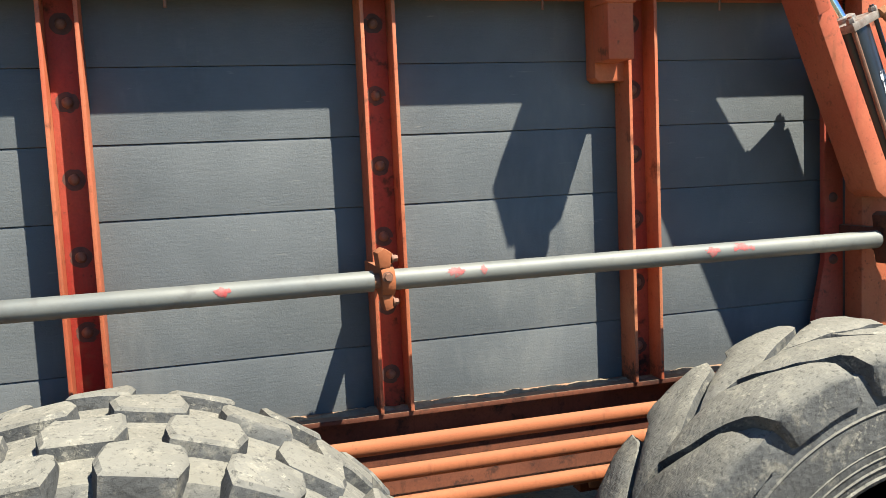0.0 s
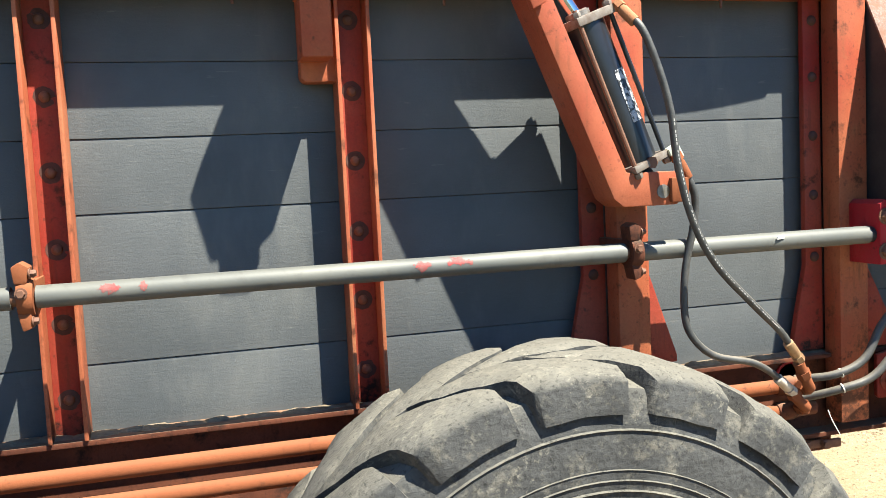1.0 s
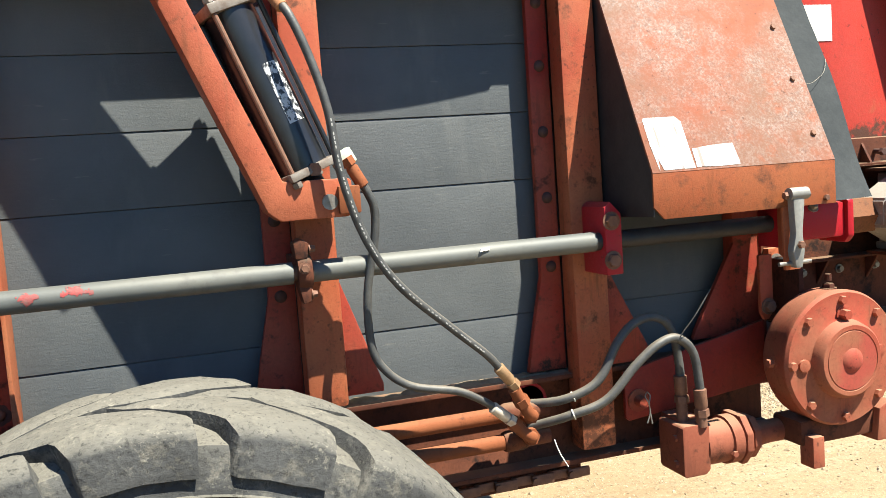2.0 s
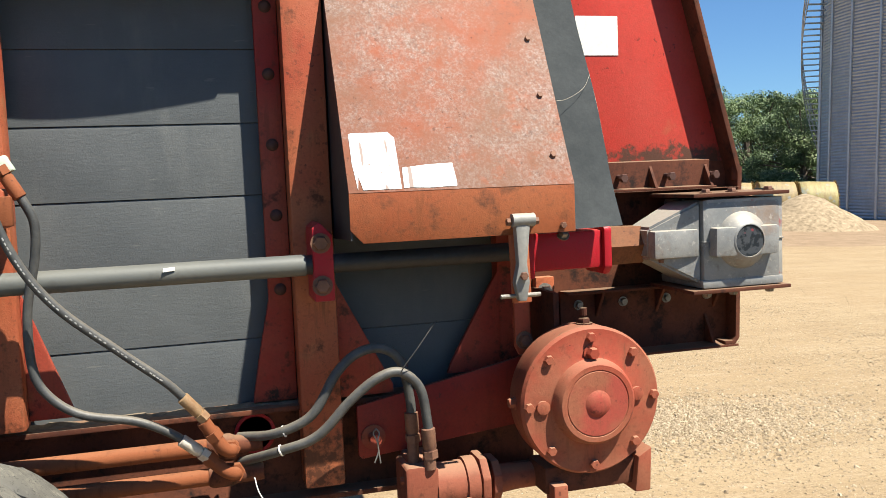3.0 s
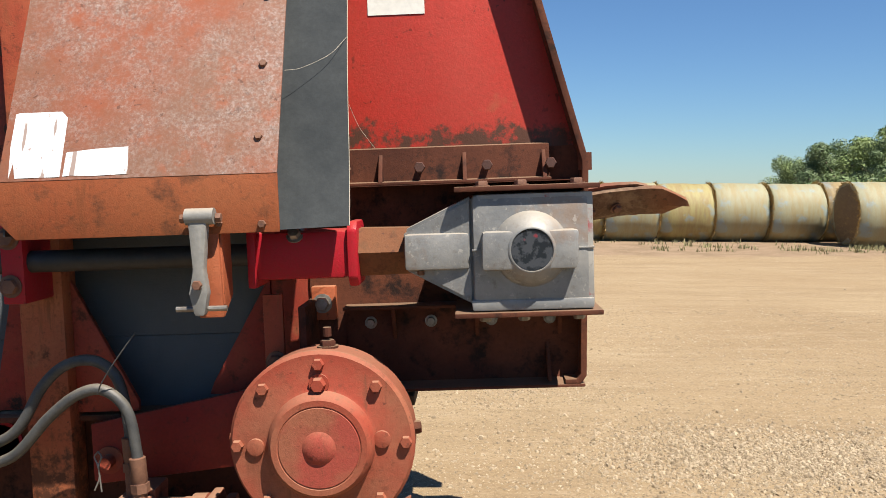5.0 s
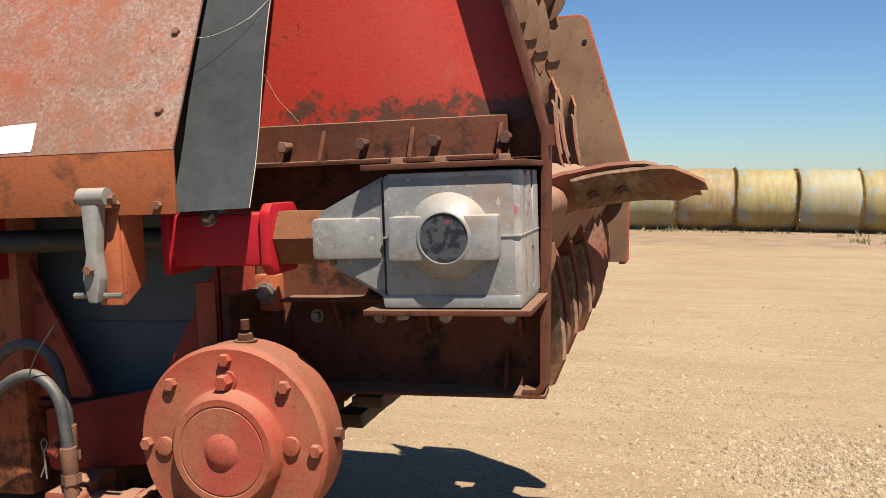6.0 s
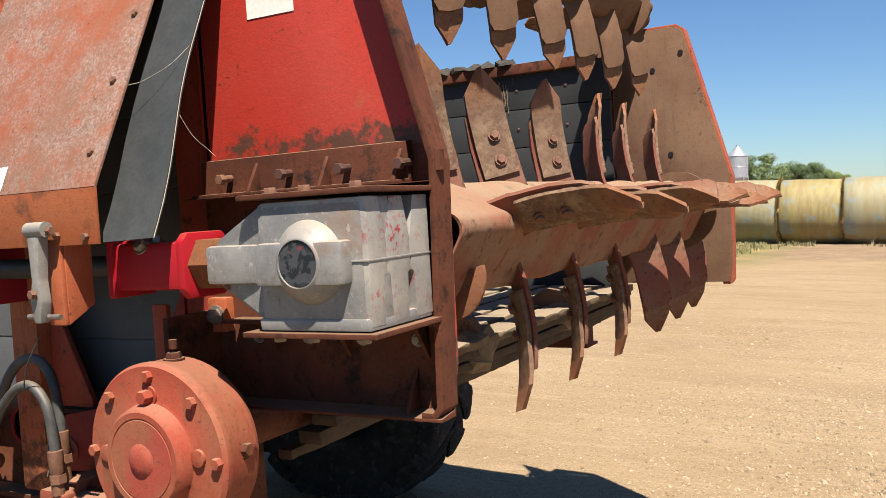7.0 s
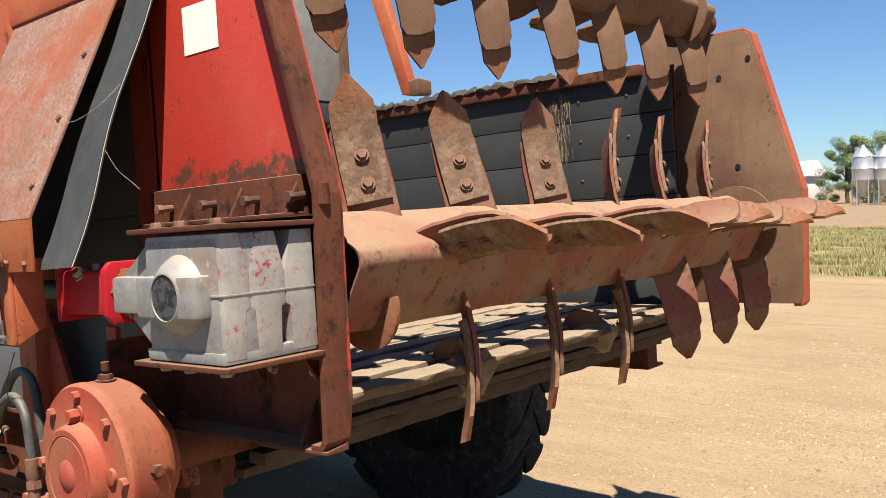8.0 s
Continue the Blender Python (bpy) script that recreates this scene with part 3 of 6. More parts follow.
def hanging_box():
    b = prism([(0.965, 1.70), (0.975, 1.69), (1.052, 1.69), (1.057, 1.697), (1.057, 2.12), (0.965, 2.12)], 1.922, 1.975, 0.006)
    o = part("bracket", b, ORANGE, spreader, "square orange bracket hanging below the top rail")
    part("front_box", box(0.960, 1.030, 1.838, 1.922, 1.735, 2.12, 0.006), ORANGE, o)
    part("weld_collar", box(0.953, 1.037, 1.831, 1.922, 1.868, 1.89, 0.009), ORANGE, o)
    # Unseen plate and strut, added up here to cast the shadow on the wall.
    part("hook_plate", prism([(1.027, 1.935), (1.097, 1.935), (1.097, 2.013), (1.158, 2.073), (1.158, 2.353), (1.034, 2.30), (0.973, 2.163), (1.009, 2.013), (1.027, 2.013)], 1.665, 1.70, 0.004), ORANGE, o)
    part("strut", box(1.02, 1.09, 1.70, 1.92, 2.10, 2.16, 0.006), ORANGE, o)


hanging_box()


def tube_post(x0, x1, xl, zbase, label, zlow, gusset):
    """A square tube on a bolted side strip, with flared gussets at its foot."""
    p = part("post", box(x0, x1, 1.867, 1.935, zlow, 2.02, 0.011), TUBEPAINT, spreader, label)
    strip = prism([(xl, 2.0), (x0, 2.0), (x0, zbase), (xl - 0.048, zbase), (xl - 0.03, zbase + 0.1), (xl, zbase + 0.24)], 1.937, 1.957, 0.003)
    part("flange", strip, REDPOST, p)
    g = prism([(x1, zbase + 0.28), (x1, zbase), (x1 + gusset, zbase), (x1 + gusset, zbase + 0.02)], 1.90, 1.915, 0.003)
    part("gusset", g, REDPOST, p)
    for z in (1.838, 1.685, 1.524, 1.361, 1.188):
        part("bolt", bolt((xl + 0.028, 1.937, z), (0, -1, 0), 0.0145, 0.009, dome=True), DARKBOLT, p)
    return p


tube_post(1.724, 1.815, 1.662, 0.945, "orange red square tube post with flared foot", 0.93, 0.09)
tube_post(2.392, 2.487, 2.338, 0.925, "orange red square tube post behind the hydraulic hoses", 0.725, 0.13)


def rear_post():
    p = part("post", box(2.90, 3.0, 1.93, 1.975, 0.80, 1.95, 0.004), REDPOST, spreader, "red corner post beside the beater drive")
    part("gusset", prism([(2.90, 1.20), (2.90, 0.95), (2.76, 0.95), (2.77, 0.975)], 1.925, 1.94, 0.003), REDPOST, p)
    part("strap", prism([(2.905, 1.17), (2.945, 1.17), (2.945, 1.02), (2.93, 1.0), (2.915, 1.0), (2.905, 1.02)], 1.83, 1.842, 0.003), ORANGE, p)
    part("bolt", bolt((2.928, 1.83, 1.035), (0, -1, 0), 0.016, 0.016), BOLT, p)
    part("bearing_block", box(2.99, 3.04, 1.90, 1.93, 1.105, 1.175, 0.004), ORANGE, p)
    part("bolt", bolt((3.013, 1.90, 1.14), (0, -1, 0), 0.015, 0.018), STEEL, p)
    part("brace", prism([(2.985, 1.15), (3.0, 1.15), (3.0, 0.98), (2.985, 0.98)], 1.78, 1.93, 0.003), DARKRUST, p)


rear_post()


def sill():
    pts = [(1.905, 0.917), (2.04, 0.917), (2.04, 0.685), (1.90, 0.685), (1.90, 0.697), (1.955, 0.697), (1.955, 0.905), (1.905, 0.905)]
    s = part("sill", prism(pts, -1.6, 2.99, 0.0015, "yz"), DARKRUST, spreader, "rusty dark red channel sill under the wall")
    dirt = bmesh.new()
    rng = random.Random(4)
    x = -1.6
    while x < 2.38:
        w = rng.uniform(0.02, 0.07)
        d = rng.uniform(0.012, 0.05)
        lathe((x, 1.962, 0.915), (0, 0, 1), [(0, w), (0.003 + 0.1 * d, w * 0.6), (0.004 + 0.14 * d, 0)], 8, dirt)
        x += w * 1.1
    for v in dirt.verts:
        v.co.y = 1.95 + (v.co.y - 1.962) * 0.45
    tagged(part("dirt", rough_up(dirt, 0.006, 40), CAKED, s), kind="stuff")
    far = prism([(FAR - y, z) for y, z in pts], -1.6, 2.99, 0.0015, "yz")
    part("sill", far, DARKRUST, spreader, "far channel sill")
    for z, y, x1 in ((0.853, 1.868, 2.20), (0.785, 1.868, 2.18), (0.706, 1.868, 1.45)):
        part("hydraulic_tube", rod((-1.6, y, z), (x1, y, z), 0.019, 20), RUSTORANGE, spreader, "rust orange steel hydraulic tube")
    hole = lathe((2.29, 1.954, 0.85), (0, -1, 0), [(0, 0.048), (0.004, 0.048), (0.004, 0.04), (0.0, 0.04)], 24)
    part("hose_collar", hole, FRESH, s, "red ring round the hose hole")


sill()


def chain():
    c = part("apron_chain", box(0.9, 2.42, 1.945, 1.99, 0.630, 0.672, 0.001), DARKRUST, spreader, "rusty apron chain under the sill")
    for i in range(30):
        x = 0.92 + 0.05 * i
        y0 = 1.915 if i % 2 else 1.928
        part("link", box(x, x + 0.062, y0, y0 + 0.012, 0.642, 0.668, 0.006), BOLT, c)
        if i % 2:
            part("roller", rod((x + 0.008, 1.91, 0.655), (x + 0.008, 1.96, 0.655), 0.008, 10), BOLT, c)


chain()


def drive_pipe():
    y, z, r = 1.788, 1.254, 0.0235
    d = part("drive_shaft", rod((-1.6, y, z), (0.345, y, z), r, 28), PIPE, spreader, "weathered grey shaft tube running along the wall")
    part("tube", rod((0.392, y, z), (1.70, y, z), r, 28), PIPE, d)
    part("tube", rod((1.742, y, z), (2.41, y, z), r, 28), PIPE, d)
    part("shaft", rod((2.40, y, z), (2.92, y, z), 0.0215, 24), GREASESHADE, d, "greasy black inner shaft")
    part("shaft", rod((0.33, y, z), (0.41, y, z), 0.017, 16), BOLT, d)
    part("shaft", rod((1.68, y, z), (1.76, y, z), 0.017, 16), BOLT, d)
    for x, rr in ((0.53, 0.03), (0.60, 0.012), (1.19, 0.022), (1.28, 0.03), (0.02, 0.02)):
        steps = 36
        b = lathe((x - rr, y, z), (1, 0, 0), [(2 * rr * i / steps, r + 0.0006) for i in range(steps + 1)], 150)
        away = []
        for f in b.faces:
            c = f.calc_center_median()
            edge = abs(c.x - x) / rr + abs(c.z - z - 0.009) / 0.014
            if c.y > y - 0.008 or len(f.verts) > 4 or edge + 1.0 * noise.noise(c * 60) + 0.5 * noise.noise(c * 210) > 0.8:
                away.append(f)
        bmesh.ops.delete(b, geom=away, context="FACES")
        part("paint_mark", b, REDMARK, d)
    part("sticker_flap", rough_up(box(2.115, 2.14, y - 0.0275, y - 0.0245, z + 0.008, z + 0.015, 0), 0.004, 50), PAPER, d)
    return d


drive_pipe()


def clamp(x, mat_, label):
    y, z = 1.788, 1.254
    b = lathe((x - 0.013, y, z), (1, 0, 0), [(0, 0.03), (0, 0.038), (0.01, 0.041), (0.022, 0.041), (0.03, 0.036), (0.03, 0.03)], 28)
    c = part("shaft_clamp", b, mat_, spreader, label)
    part("ear", prism([(x - 0.016, z + 0.03), (x + 0.008, z + 0.03), (x + 0.014, z + 0.062), (x - 0.004, z + 0.074), (x - 0.02, z + 0.064)], y - 0.03, y + 0.02, 0.004), mat_, c)
    part("ear", prism([(x - 0.014, z - 0.03), (x + 0.012, z - 0.03), (x + 0.012, z - 0.06), (x - 0.006, z - 0.066)], y - 0.028, y + 0.02, 0.004), mat_, c)
    part("bolt", bolt((x + 0.012, y - 0.022, z + 0.05), (1, 0, 0), 0.008, 0.014), BOLT, c)
    part("bolt", bolt((x + 0.012, y - 0.02, z - 0.046), (1, 0, 0), 0.008, 0.012), BOLT, c)
    part("bolt", bolt((x - 0.002, y - 0.04, z + 0.012), (0, -1, 0), 0.009, 0.012), BOLT, c)
    part("strap", box(x - 0.012, x + 0.012, y + 0.02, 1.95, z - 0.028, z + 0.03, 0.003), mat_, c)


clamp(0.372, RUSTORANGE, "rust orange bearing clamp round the shaft")
clamp(1.722, DARKRUST, "brown rusty bearing clamp round the shaft")


def shaft_bracket():
    b = prism([(2.424, 1.335), (2.44, 1.348), (2.468, 1.318), (2.468, 1.175), (2.424, 1.175)], 1.755, 1.872, 0.004)
    c = part("shaft_bracket", b, FRESH, spreader, "dark red bolted shaft bracket on the post")
    for z in (1.302, 1.210):
        part("bolt", bolt((2.441, 1.755, z), (0, -1, 0), 0.0165, 0.012), BOLT, c)


shaft_bracket()


# ---- tipping arm with its cylinder ----
def arm():
    def left(z):
        return 1.664 - 0.42 * (z - 1.369)

    pts = [(left(2.6), 2.6), (left(2.6) + 0.05, 2.6), (1.690, 1.447), (1.826, 1.446), (1.832, 1.44), (1.832, 1.374), (1.82, 1.366), (1.680, 1.366), (left(1.39), 1.386)]
    a = part("lift_arm", prism(pts, 1.738, 1.842, 0.005), ARMPAINT, spreader, "slanted orange red lift arm")
    part("sleeve", prism([(left(2.62) - 0.012, 2.62), (left(2.62) + 0.085, 2.62), (1.494, 1.835), (1.460, 1.818), (left(1.93) - 0.012, 1.93)], 1.712, 1.736, 0.004), ARMPAINT, a)
    # Unseen gusset, added to block the sun from the wall left of the arm.
    part("gusset", prism([(1.235, 2.3), (1.36, 2.3), (1.395, 2.03), (1.26, 2.03)], 1.77, 1.80, 0.004), ARMPAINT, a)
    part("lug", box(1.80, 1.846, 1.725, 1.75, 1.372, 1.43, 0.004), RUSTORANGE, a)


arm()


CAPSTEEL = plain("grimy rusty cap steel", (0.19, 0.165, 0.14), (0.10, 0.065, 0.045), 0.6, 0.2, 45)


def cylinder():
    lo, hi = Vector((1.744, 1.800, 1.472)), Vector((1.617, 1.803, 1.80))
    ax = (hi - lo).normalized()
    side = Vector((ax.z, 0, -ax.x)).normalized()
    out = ax.cross(side).normalized()
    side, out = (side * math.cos(0.27) + out * math.sin(0.27)), (out * math.cos(0.27) - side * math.sin(0.27))
    c = part("hydraulic_cylinder", lathe(lo, ax, [(0, 0.054), ((hi - lo).length, 0.054)], 32), BLACK, spreader, "black tie-rod hydraulic cylinder with torn silver sticker")

    def cap(p, h, name_):
        b = box(-0.061, 0.061, -0.061, 0.061, 0, h, 0.004)
        b.transform(Matrix.Translation(p) @ Matrix((side, out, ax)).transposed().to_4x4())
        return part(name_, b, CAPSTEEL, c)

    cap(lo - ax * 0.016, 0.018, "end_cap")
    cap(hi - ax * 0.004, 0.022, "end_cap")
    for s, o in ((-1, -1), (-1, 1), (1, -1), (1, 1)):
        q = side * 0.051 * s + out * 0.051 * o
        part("tie_rod", rod(lo + q - ax * 0.028, hi + q + ax * 0.035, 0.0058, 10), BOLT if s < 0 else BLACK, c)
        for p, dd in ((lo + q - ax * 0.018, -ax), (hi + q + ax * 0.018, ax)):
            part("nut", bolt(p, dd, 0.011, 0.012, False), CAPSTEEL, c)
    for q, rr in ((Vector((0.056, 0.028, 0.01)), 0.013), (Vector((0.050, 0.052, 0.01)), 0.016), (Vector((-0.062, 0.03, 0.0)), 0.018)):
        part("side_pipe", rod(lo + q + ax * 0.01, hi + q, rr, 12), BLACK, c)
    part("piston_rod", rod(hi, hi + Vector((-0.42, 0.02, 0.60)), 0.0165, 20), CHROME, c, "shiny chrome rod")
    part("gland", lathe(hi + ax * 0.016, ax, [(0, 0.03), (0.014, 0.03), (0.018, 0.022), (0.018, 0)], 20), STEEL, c)
    part("clevis", rod(lo - ax * 0.015, Vector((1.778, 1.770, 1.40)), 0.027, 16), BLACK, c)
    part("pin", rod((1.783, 1.735, 1.399), (1.783, 1.865, 1.399), 0.0165, 18), STEEL, c, "bare steel pivot pin")
    part("port", rod((1.758, 1.795, 1.468), (1.758, 1.738, 1.468), 0.015, 6), BOLT, c)
    # sticker: a curved patch on the barrel with grey bars
    b = bmesh.new()
    st = []
    for k in range(5):
        a = radians(-98 + 11 * k)
        d = side * math.cos(a) + out * math.sin(a) if out.y > 0 else side * math.cos(-a) + out * math.sin(-a)
        st.append([b.verts.new(lo + ax * h + d * 0.0547) for h in (0.095, 0.225)])
    for a_, c_ in zip(st, st[1:]):
        b.faces.new((a_[0], a_[1], c_[1], c_[0]))
    part("sticker", b, SILVERSTICK, c)


cylinder()


def hose(pts, r, label, ends):
    h = part("hydraulic_hose", sweep(pts, r, 14), HOSE, spreader, label)
    for i, mat_, n in ends:
        p, q = (Vector(pts[0]), Vector(pts[1])) if i == 0 else (Vector(pts[-1]), Vector(pts[-2]))
        d = (p - q).normalized()
        part("ferrule", lathe(p - d * 0.03, d, [(0, r * 1.05), (0.002, r * 1.45), (0.045, r * 1.45), (0.05, r * 1.2), (0.06, r * 1.2), (0.06, 0)], 18), mat_, h)
        part("swivel_nut", lathe(p + d * 0.022, d, [(0, r * 1.65), (0.018, r * 1.65), (0.018, 0)], 6), mat_, h)
    return h


YELLOWISH = paint("tan fitting", (0.36, 0.19, 0.09), (0.30, 0.12, 0.055), rough=0.8)
TANFIT = plain("yellow-passivated crimp steel", (0.36, 0.24, 0.13), (0.24, 0.12, 0.06), 0.5, 0.3, 40)
PALEFIT = plain("pale zinc fitting", (0.58, 0.55, 0.47), (0.45, 0.33, 0.22), 0.55, 0.2, 30)
hc = hose([(1.706, 1.745, 1.815), (1.728, 1.715, 1.775), (1.761, 1.705, 1.685), (1.787, 1.70, 1.582), (1.803, 1.70, 1.454), (1.843, 1.705, 1.322), (1.91, 1.715, 1.214), (2.02, 1.735, 1.11), (2.11, 1.75, 1.03), (2.155, 1.76, 0.975)], 0.0092, "black rubber hose with printed line from the cylinder head", ((0, YELLOWISH, 1), (1, TANFIT, 1)))
part("elbow", sweep([(2.175, 1.766, 0.94), (2.195, 1.772, 0.905), (2.215, 1.778, 0.872), (2.232, 1.80, 0.86), (2.235, 1.85, 0.855)], 0.0145, 12), RUSTORANGE, hc)
part("hex_nut", lathe((2.190, 1.771, 0.915), (0.42, 0.12, -0.72), [(0, 0.019), (0.02, 0.019), (0.02, 0)], 6), RUSTORANGE, hc)
part("hex_nut", lathe((2.228, 1.80, 0.86), (0.05, 1, -0.1), [(0, 0.021), (0.024, 0.021), (0.024, 0)], 6), RUSTORANGE, hc)
# Hose added so that its sag casts the curved shadow edge below the rail.
sag = sweep([(1.83, 1.853, 1.94), (1.95, 1.852, 1.922), (2.08, 1.852, 1.922), (2.22, 1.853, 1.934), (2.36, 1.856, 1.95)], 0.0125, 12)
part("hydraulic_hose", sag, HOSE, spreader, "black hose added below the top rail to cast a curved shadow")
# printed line along the hose as short plain bars
pr = curve_points([(1.787, 1.70, 1.582), (1.803, 1.70, 1.454), (1.843, 1.705, 1.322), (1.91, 1.715, 1.214), (2.02, 1.735, 1.11), (2.11, 1.75, 1.03)], 14)
b = bmesh.new()
for i in range(2, len(pr) - 2):
    d = (pr[i + 1] - pr[i - 1]).normalized()
    if i % 5 == 4:
        continue
    w = d.cross(Vector((0, -1, 0))).normalized()
    c0 = pr[i] + Vector((0, -0.0094, 0)) - w * 0.001
    q = [c0 + d * s * 0.0030 + w * u * 0.0013 for s, u in ((-1, -1), (1, -1), (1, 1), (-1, 1))]
    b.faces.new([b.verts.new(v) for v in q])
part("printed_line", b, LABELINK, hc)
hd = hose([(1.845, 1.752, 1.452), (1.868, 1.752, 1.41), (1.880, 1.755, 1.371), (1.875, 1.76, 1.305), (1.853, 1.765, 1.197), (1.853, 1.77, 1.086), (1.878, 1.77, 1.026), (1.938, 1.772, 0.979), (2.042, 1.775, 0.952), (2.110, 1.785, 0.915), (2.15, 1.79, 0.88)], 0.0092, "black rubber hose from the cylinder foot", ((0, RUSTORANGE, 1), (1, PALEFIT, 1)))
part("elbow", sweep([(2.172, 1.795, 0.862), (2.20, 1.80, 0.83), (2.222, 1.805, 0.81), (2.238, 1.825, 0.80), (2.24, 1.87, 0.795)], 0.0145, 12), RUSTORANGE, hd)
part("hex_nut", lathe((2.178, 1.797, 0.856), (0.6, 0.1, -0.7), [(0, 0.019), (0.02, 0.019), (0.02, 0)], 6), RUSTORANGE, hd)
part("hex_nut", lathe((2.236, 1.82, 0.802), (0.05, 1, -0.1), [(0, 0.021), (0.024, 0.021), (0.024, 0)], 6), RUSTORANGE, hd)
gb_ = box(-0.016, 0.016, -0.016, 0.016, -0.017, 0.017, 0.004)
gb_.transform(pose(1.829, 1.765, 1.489, 0, -28, 0))
part("elbow", gb_, GREEN, hd, "pale green elbow cap")
ha = hose([(2.25, 1.87, 0.81), (2.331, 1.80, 0.845), (2.415, 1.775, 0.876), (2.491, 1.765, 0.95), (2.553, 1.76, 0.995), (2.605, 1.76, 1.003), (2.648, 1.76, 0.962), (2.662, 1.76, 0.88), (2.664, 1.76, 0.84)], 0.0110, "grey rubber hose arching to the hydraulic motor", ((1, BOLT, 1),))
hb = hose([(2.25, 1.88, 0.865), (2.327, 1.82, 0.88), (2.408, 1.80, 0.918), (2.466, 1.80, 1.005), (2.517, 1.80, 1.047), (2.573, 1.80, 1.053), (2.616, 1.80, 1.017), (2.633, 1.80, 0.93), (2.635, 1.80, 0.87)], 0.0110, "grey rubber hose arching behind to the motor", ((1, BOLT, 1),))
for h_, p0, p1 in ((ha, (2.664, 1.76, 0.86), (2.664, 1.76, 0.775)), (hb, (2.635, 1.80, 0.89), (2.635, 1.80, 0.775))):
    part("stem", rod(p0, p1, 0.014, 16), BOLT, h_)
part("cable_tie", sweep([(2.60, 1.745, 1.0), (2.61, 1.74, 1.02), (2.64, 1.73, 1.06), (2.685, 1.73, 1.118)], 0.0014, 6), HOSE, ha)
part("cable_tie", lathe((2.335, 1.797, 0.847), (0.8, -0.3, 0.3), [(0, 0.0133), (0.003, 0.0133)], 14), PAPER, ha)
part("cable_tie", lathe((2.345, 1.815, 0.884), (0.8, -0.2, 0.3), [(0, 0.0133), (0.003, 0.0133)], 14), PAPER, hb)
part("cable_tie", sweep([(2.275, 1.78, 0.80), (2.282, 1.77, 0.77), (2.30, 1.765, 0.735)], 0.0014, 6), PAPER, ha)
for z in (0.853, 0.785):
    part("coupling", lathe((2.18, 1.868, z), (1, 0, 0), [(0, 0.022), (0.01, 0.026), (0.05, 0.026), (0.06, 0.021), (0.12, 0.02), (0.12, 0)], 18), DARKRUST, spreader, "brown screwed hose coupling")


# ---- hood over the drive ----
def hood():
    x0, x1, yf, zf, zb, slope = 2.489, 2.987, 1.643, 1.407, 1.303, 0.475
    t = 0.006
    ztop = 2.08

    def y_at(z):
        return yf + slope * (z - zf)

    b = prism([(yf, zf), (y_at(ztop), ztop), (y_at(ztop) + t, ztop), (yf + t, zf - 0.002)], x0, x1, 0.0012, "yz")
    h = part("drive_hood", b, HOOD, spreader, "sun-bleached rusty orange sheet hood over the drive")
    part("lip", prism([(x0, zf), (x1, zf), (x1, zb), (x0 + 0.026, zb), (x0, zb + 0.028)], yf + 0.001, yf + 0.007, 0.001), LIP, h, "folded rusty lower lip")
    # Side sheet is painted black to stand for the deep shade there.
    part("side_sheet", prism([(yf + t, zf), (y_at(ztop), ztop), (1.99, ztop), (1.99, 1.3), (yf + t, 1.31)], x0 + 0.001, x0 + 0.005, 0, "yz"), GREASESHADE, h, "side sheet coloured black for the deep shade beside the hood")
    nrm = Vector((0, -1, slope)).normalized()
    for z in (1.472, 1.609, 1.745, 1.88):
        part("bolt", bolt(Vector((2.951, y_at(z), z)), nrm, 0.0075, 0.006, False), BOLT, h)
    for p in ((2.957, yf, 1.318), (2.88, yf, 1.322), (2.845, yf, 1.325)):
        part("bolt", bolt(p, (0, -1, 0), 0.0075, 0.007, False), BOLT, h)

    def patch(px, pz, name_):
        bb = bmesh.new()
        bb.faces.new([bb.verts.new((x, y_at(z) - 0.0012, z)) for x, z in zip(px, pz)])
        return part(name_, bb, WHITE, h, "peeling white sticker")

    patch((2.503, 2.503, 2.510, 2.588, 2.600, 2.601, 2.520, 2.513, 2.509), (1.470, 1.530, 1.532, 1.532, 1.520, 1.4125, 1.4125, 1.44, 1.412), "sticker")
    patch((2.606, 2.607, 2.660, 2.718, 2.722, 2.66, 2.62), (1.413, 1.456, 1.461, 1.463, 1.414, 1.4125, 1.4145), "sticker")
    fl = bmesh.new()
    n = 12
    rows = []
    for i in range(n + 1):
        z = 1.305 + (2.08 - 1.305) * i / n
        y = 1.655 + 0.405 * (z - 1.307) + 0.004 * math.sin(i * 1.1)
        xr = 3.108 - 0.011 * (z - 1.307) / 0.5
        rows.append([(2.965, y + 0.012, z), (xr, y + 0.004 * math.sin(i * 0.7 + 1), z + 0.004)])
    for s in (0, 0.007):
        vs = [[fl.verts.new((x, y + s, z)) for x, y, z in r] for r in rows]
        for a, c in zip(vs, vs[1:]):
            fl.faces.new((a[0], a[1], c[1], c[0]))
    fl.verts.ensure_lookup_table()
    m = (n + 1) * 2
    for i in range(n):
        fl.faces.new((fl.verts[2 * i + 1], fl.verts[2 * i + 3], fl.verts[m + 2 * i + 3], fl.verts[m + 2 * i + 1]))
    fl.faces.new((fl.verts[0], fl.verts[1], fl.verts[m + 1], fl.verts[m]))
    f = part("rubber_flap", fl, FLAP, h, "dark grey rubber strip along the hood edge")
    part("frayed_edge", sweep([(r[1][0] + 0.0005, r[1][1] + 0.003, r[1][2]) for r in rows], 0.0009, 5, None, 2), TWINE, f)
    part("twine", sweep([(3.10, 1.79, 1.66), (3.07, 1.765, 1.625), (3.02, 1.745, 1.60), (2.99, 1.735, 1.595)], 0.0005, 5), TWINE, f)
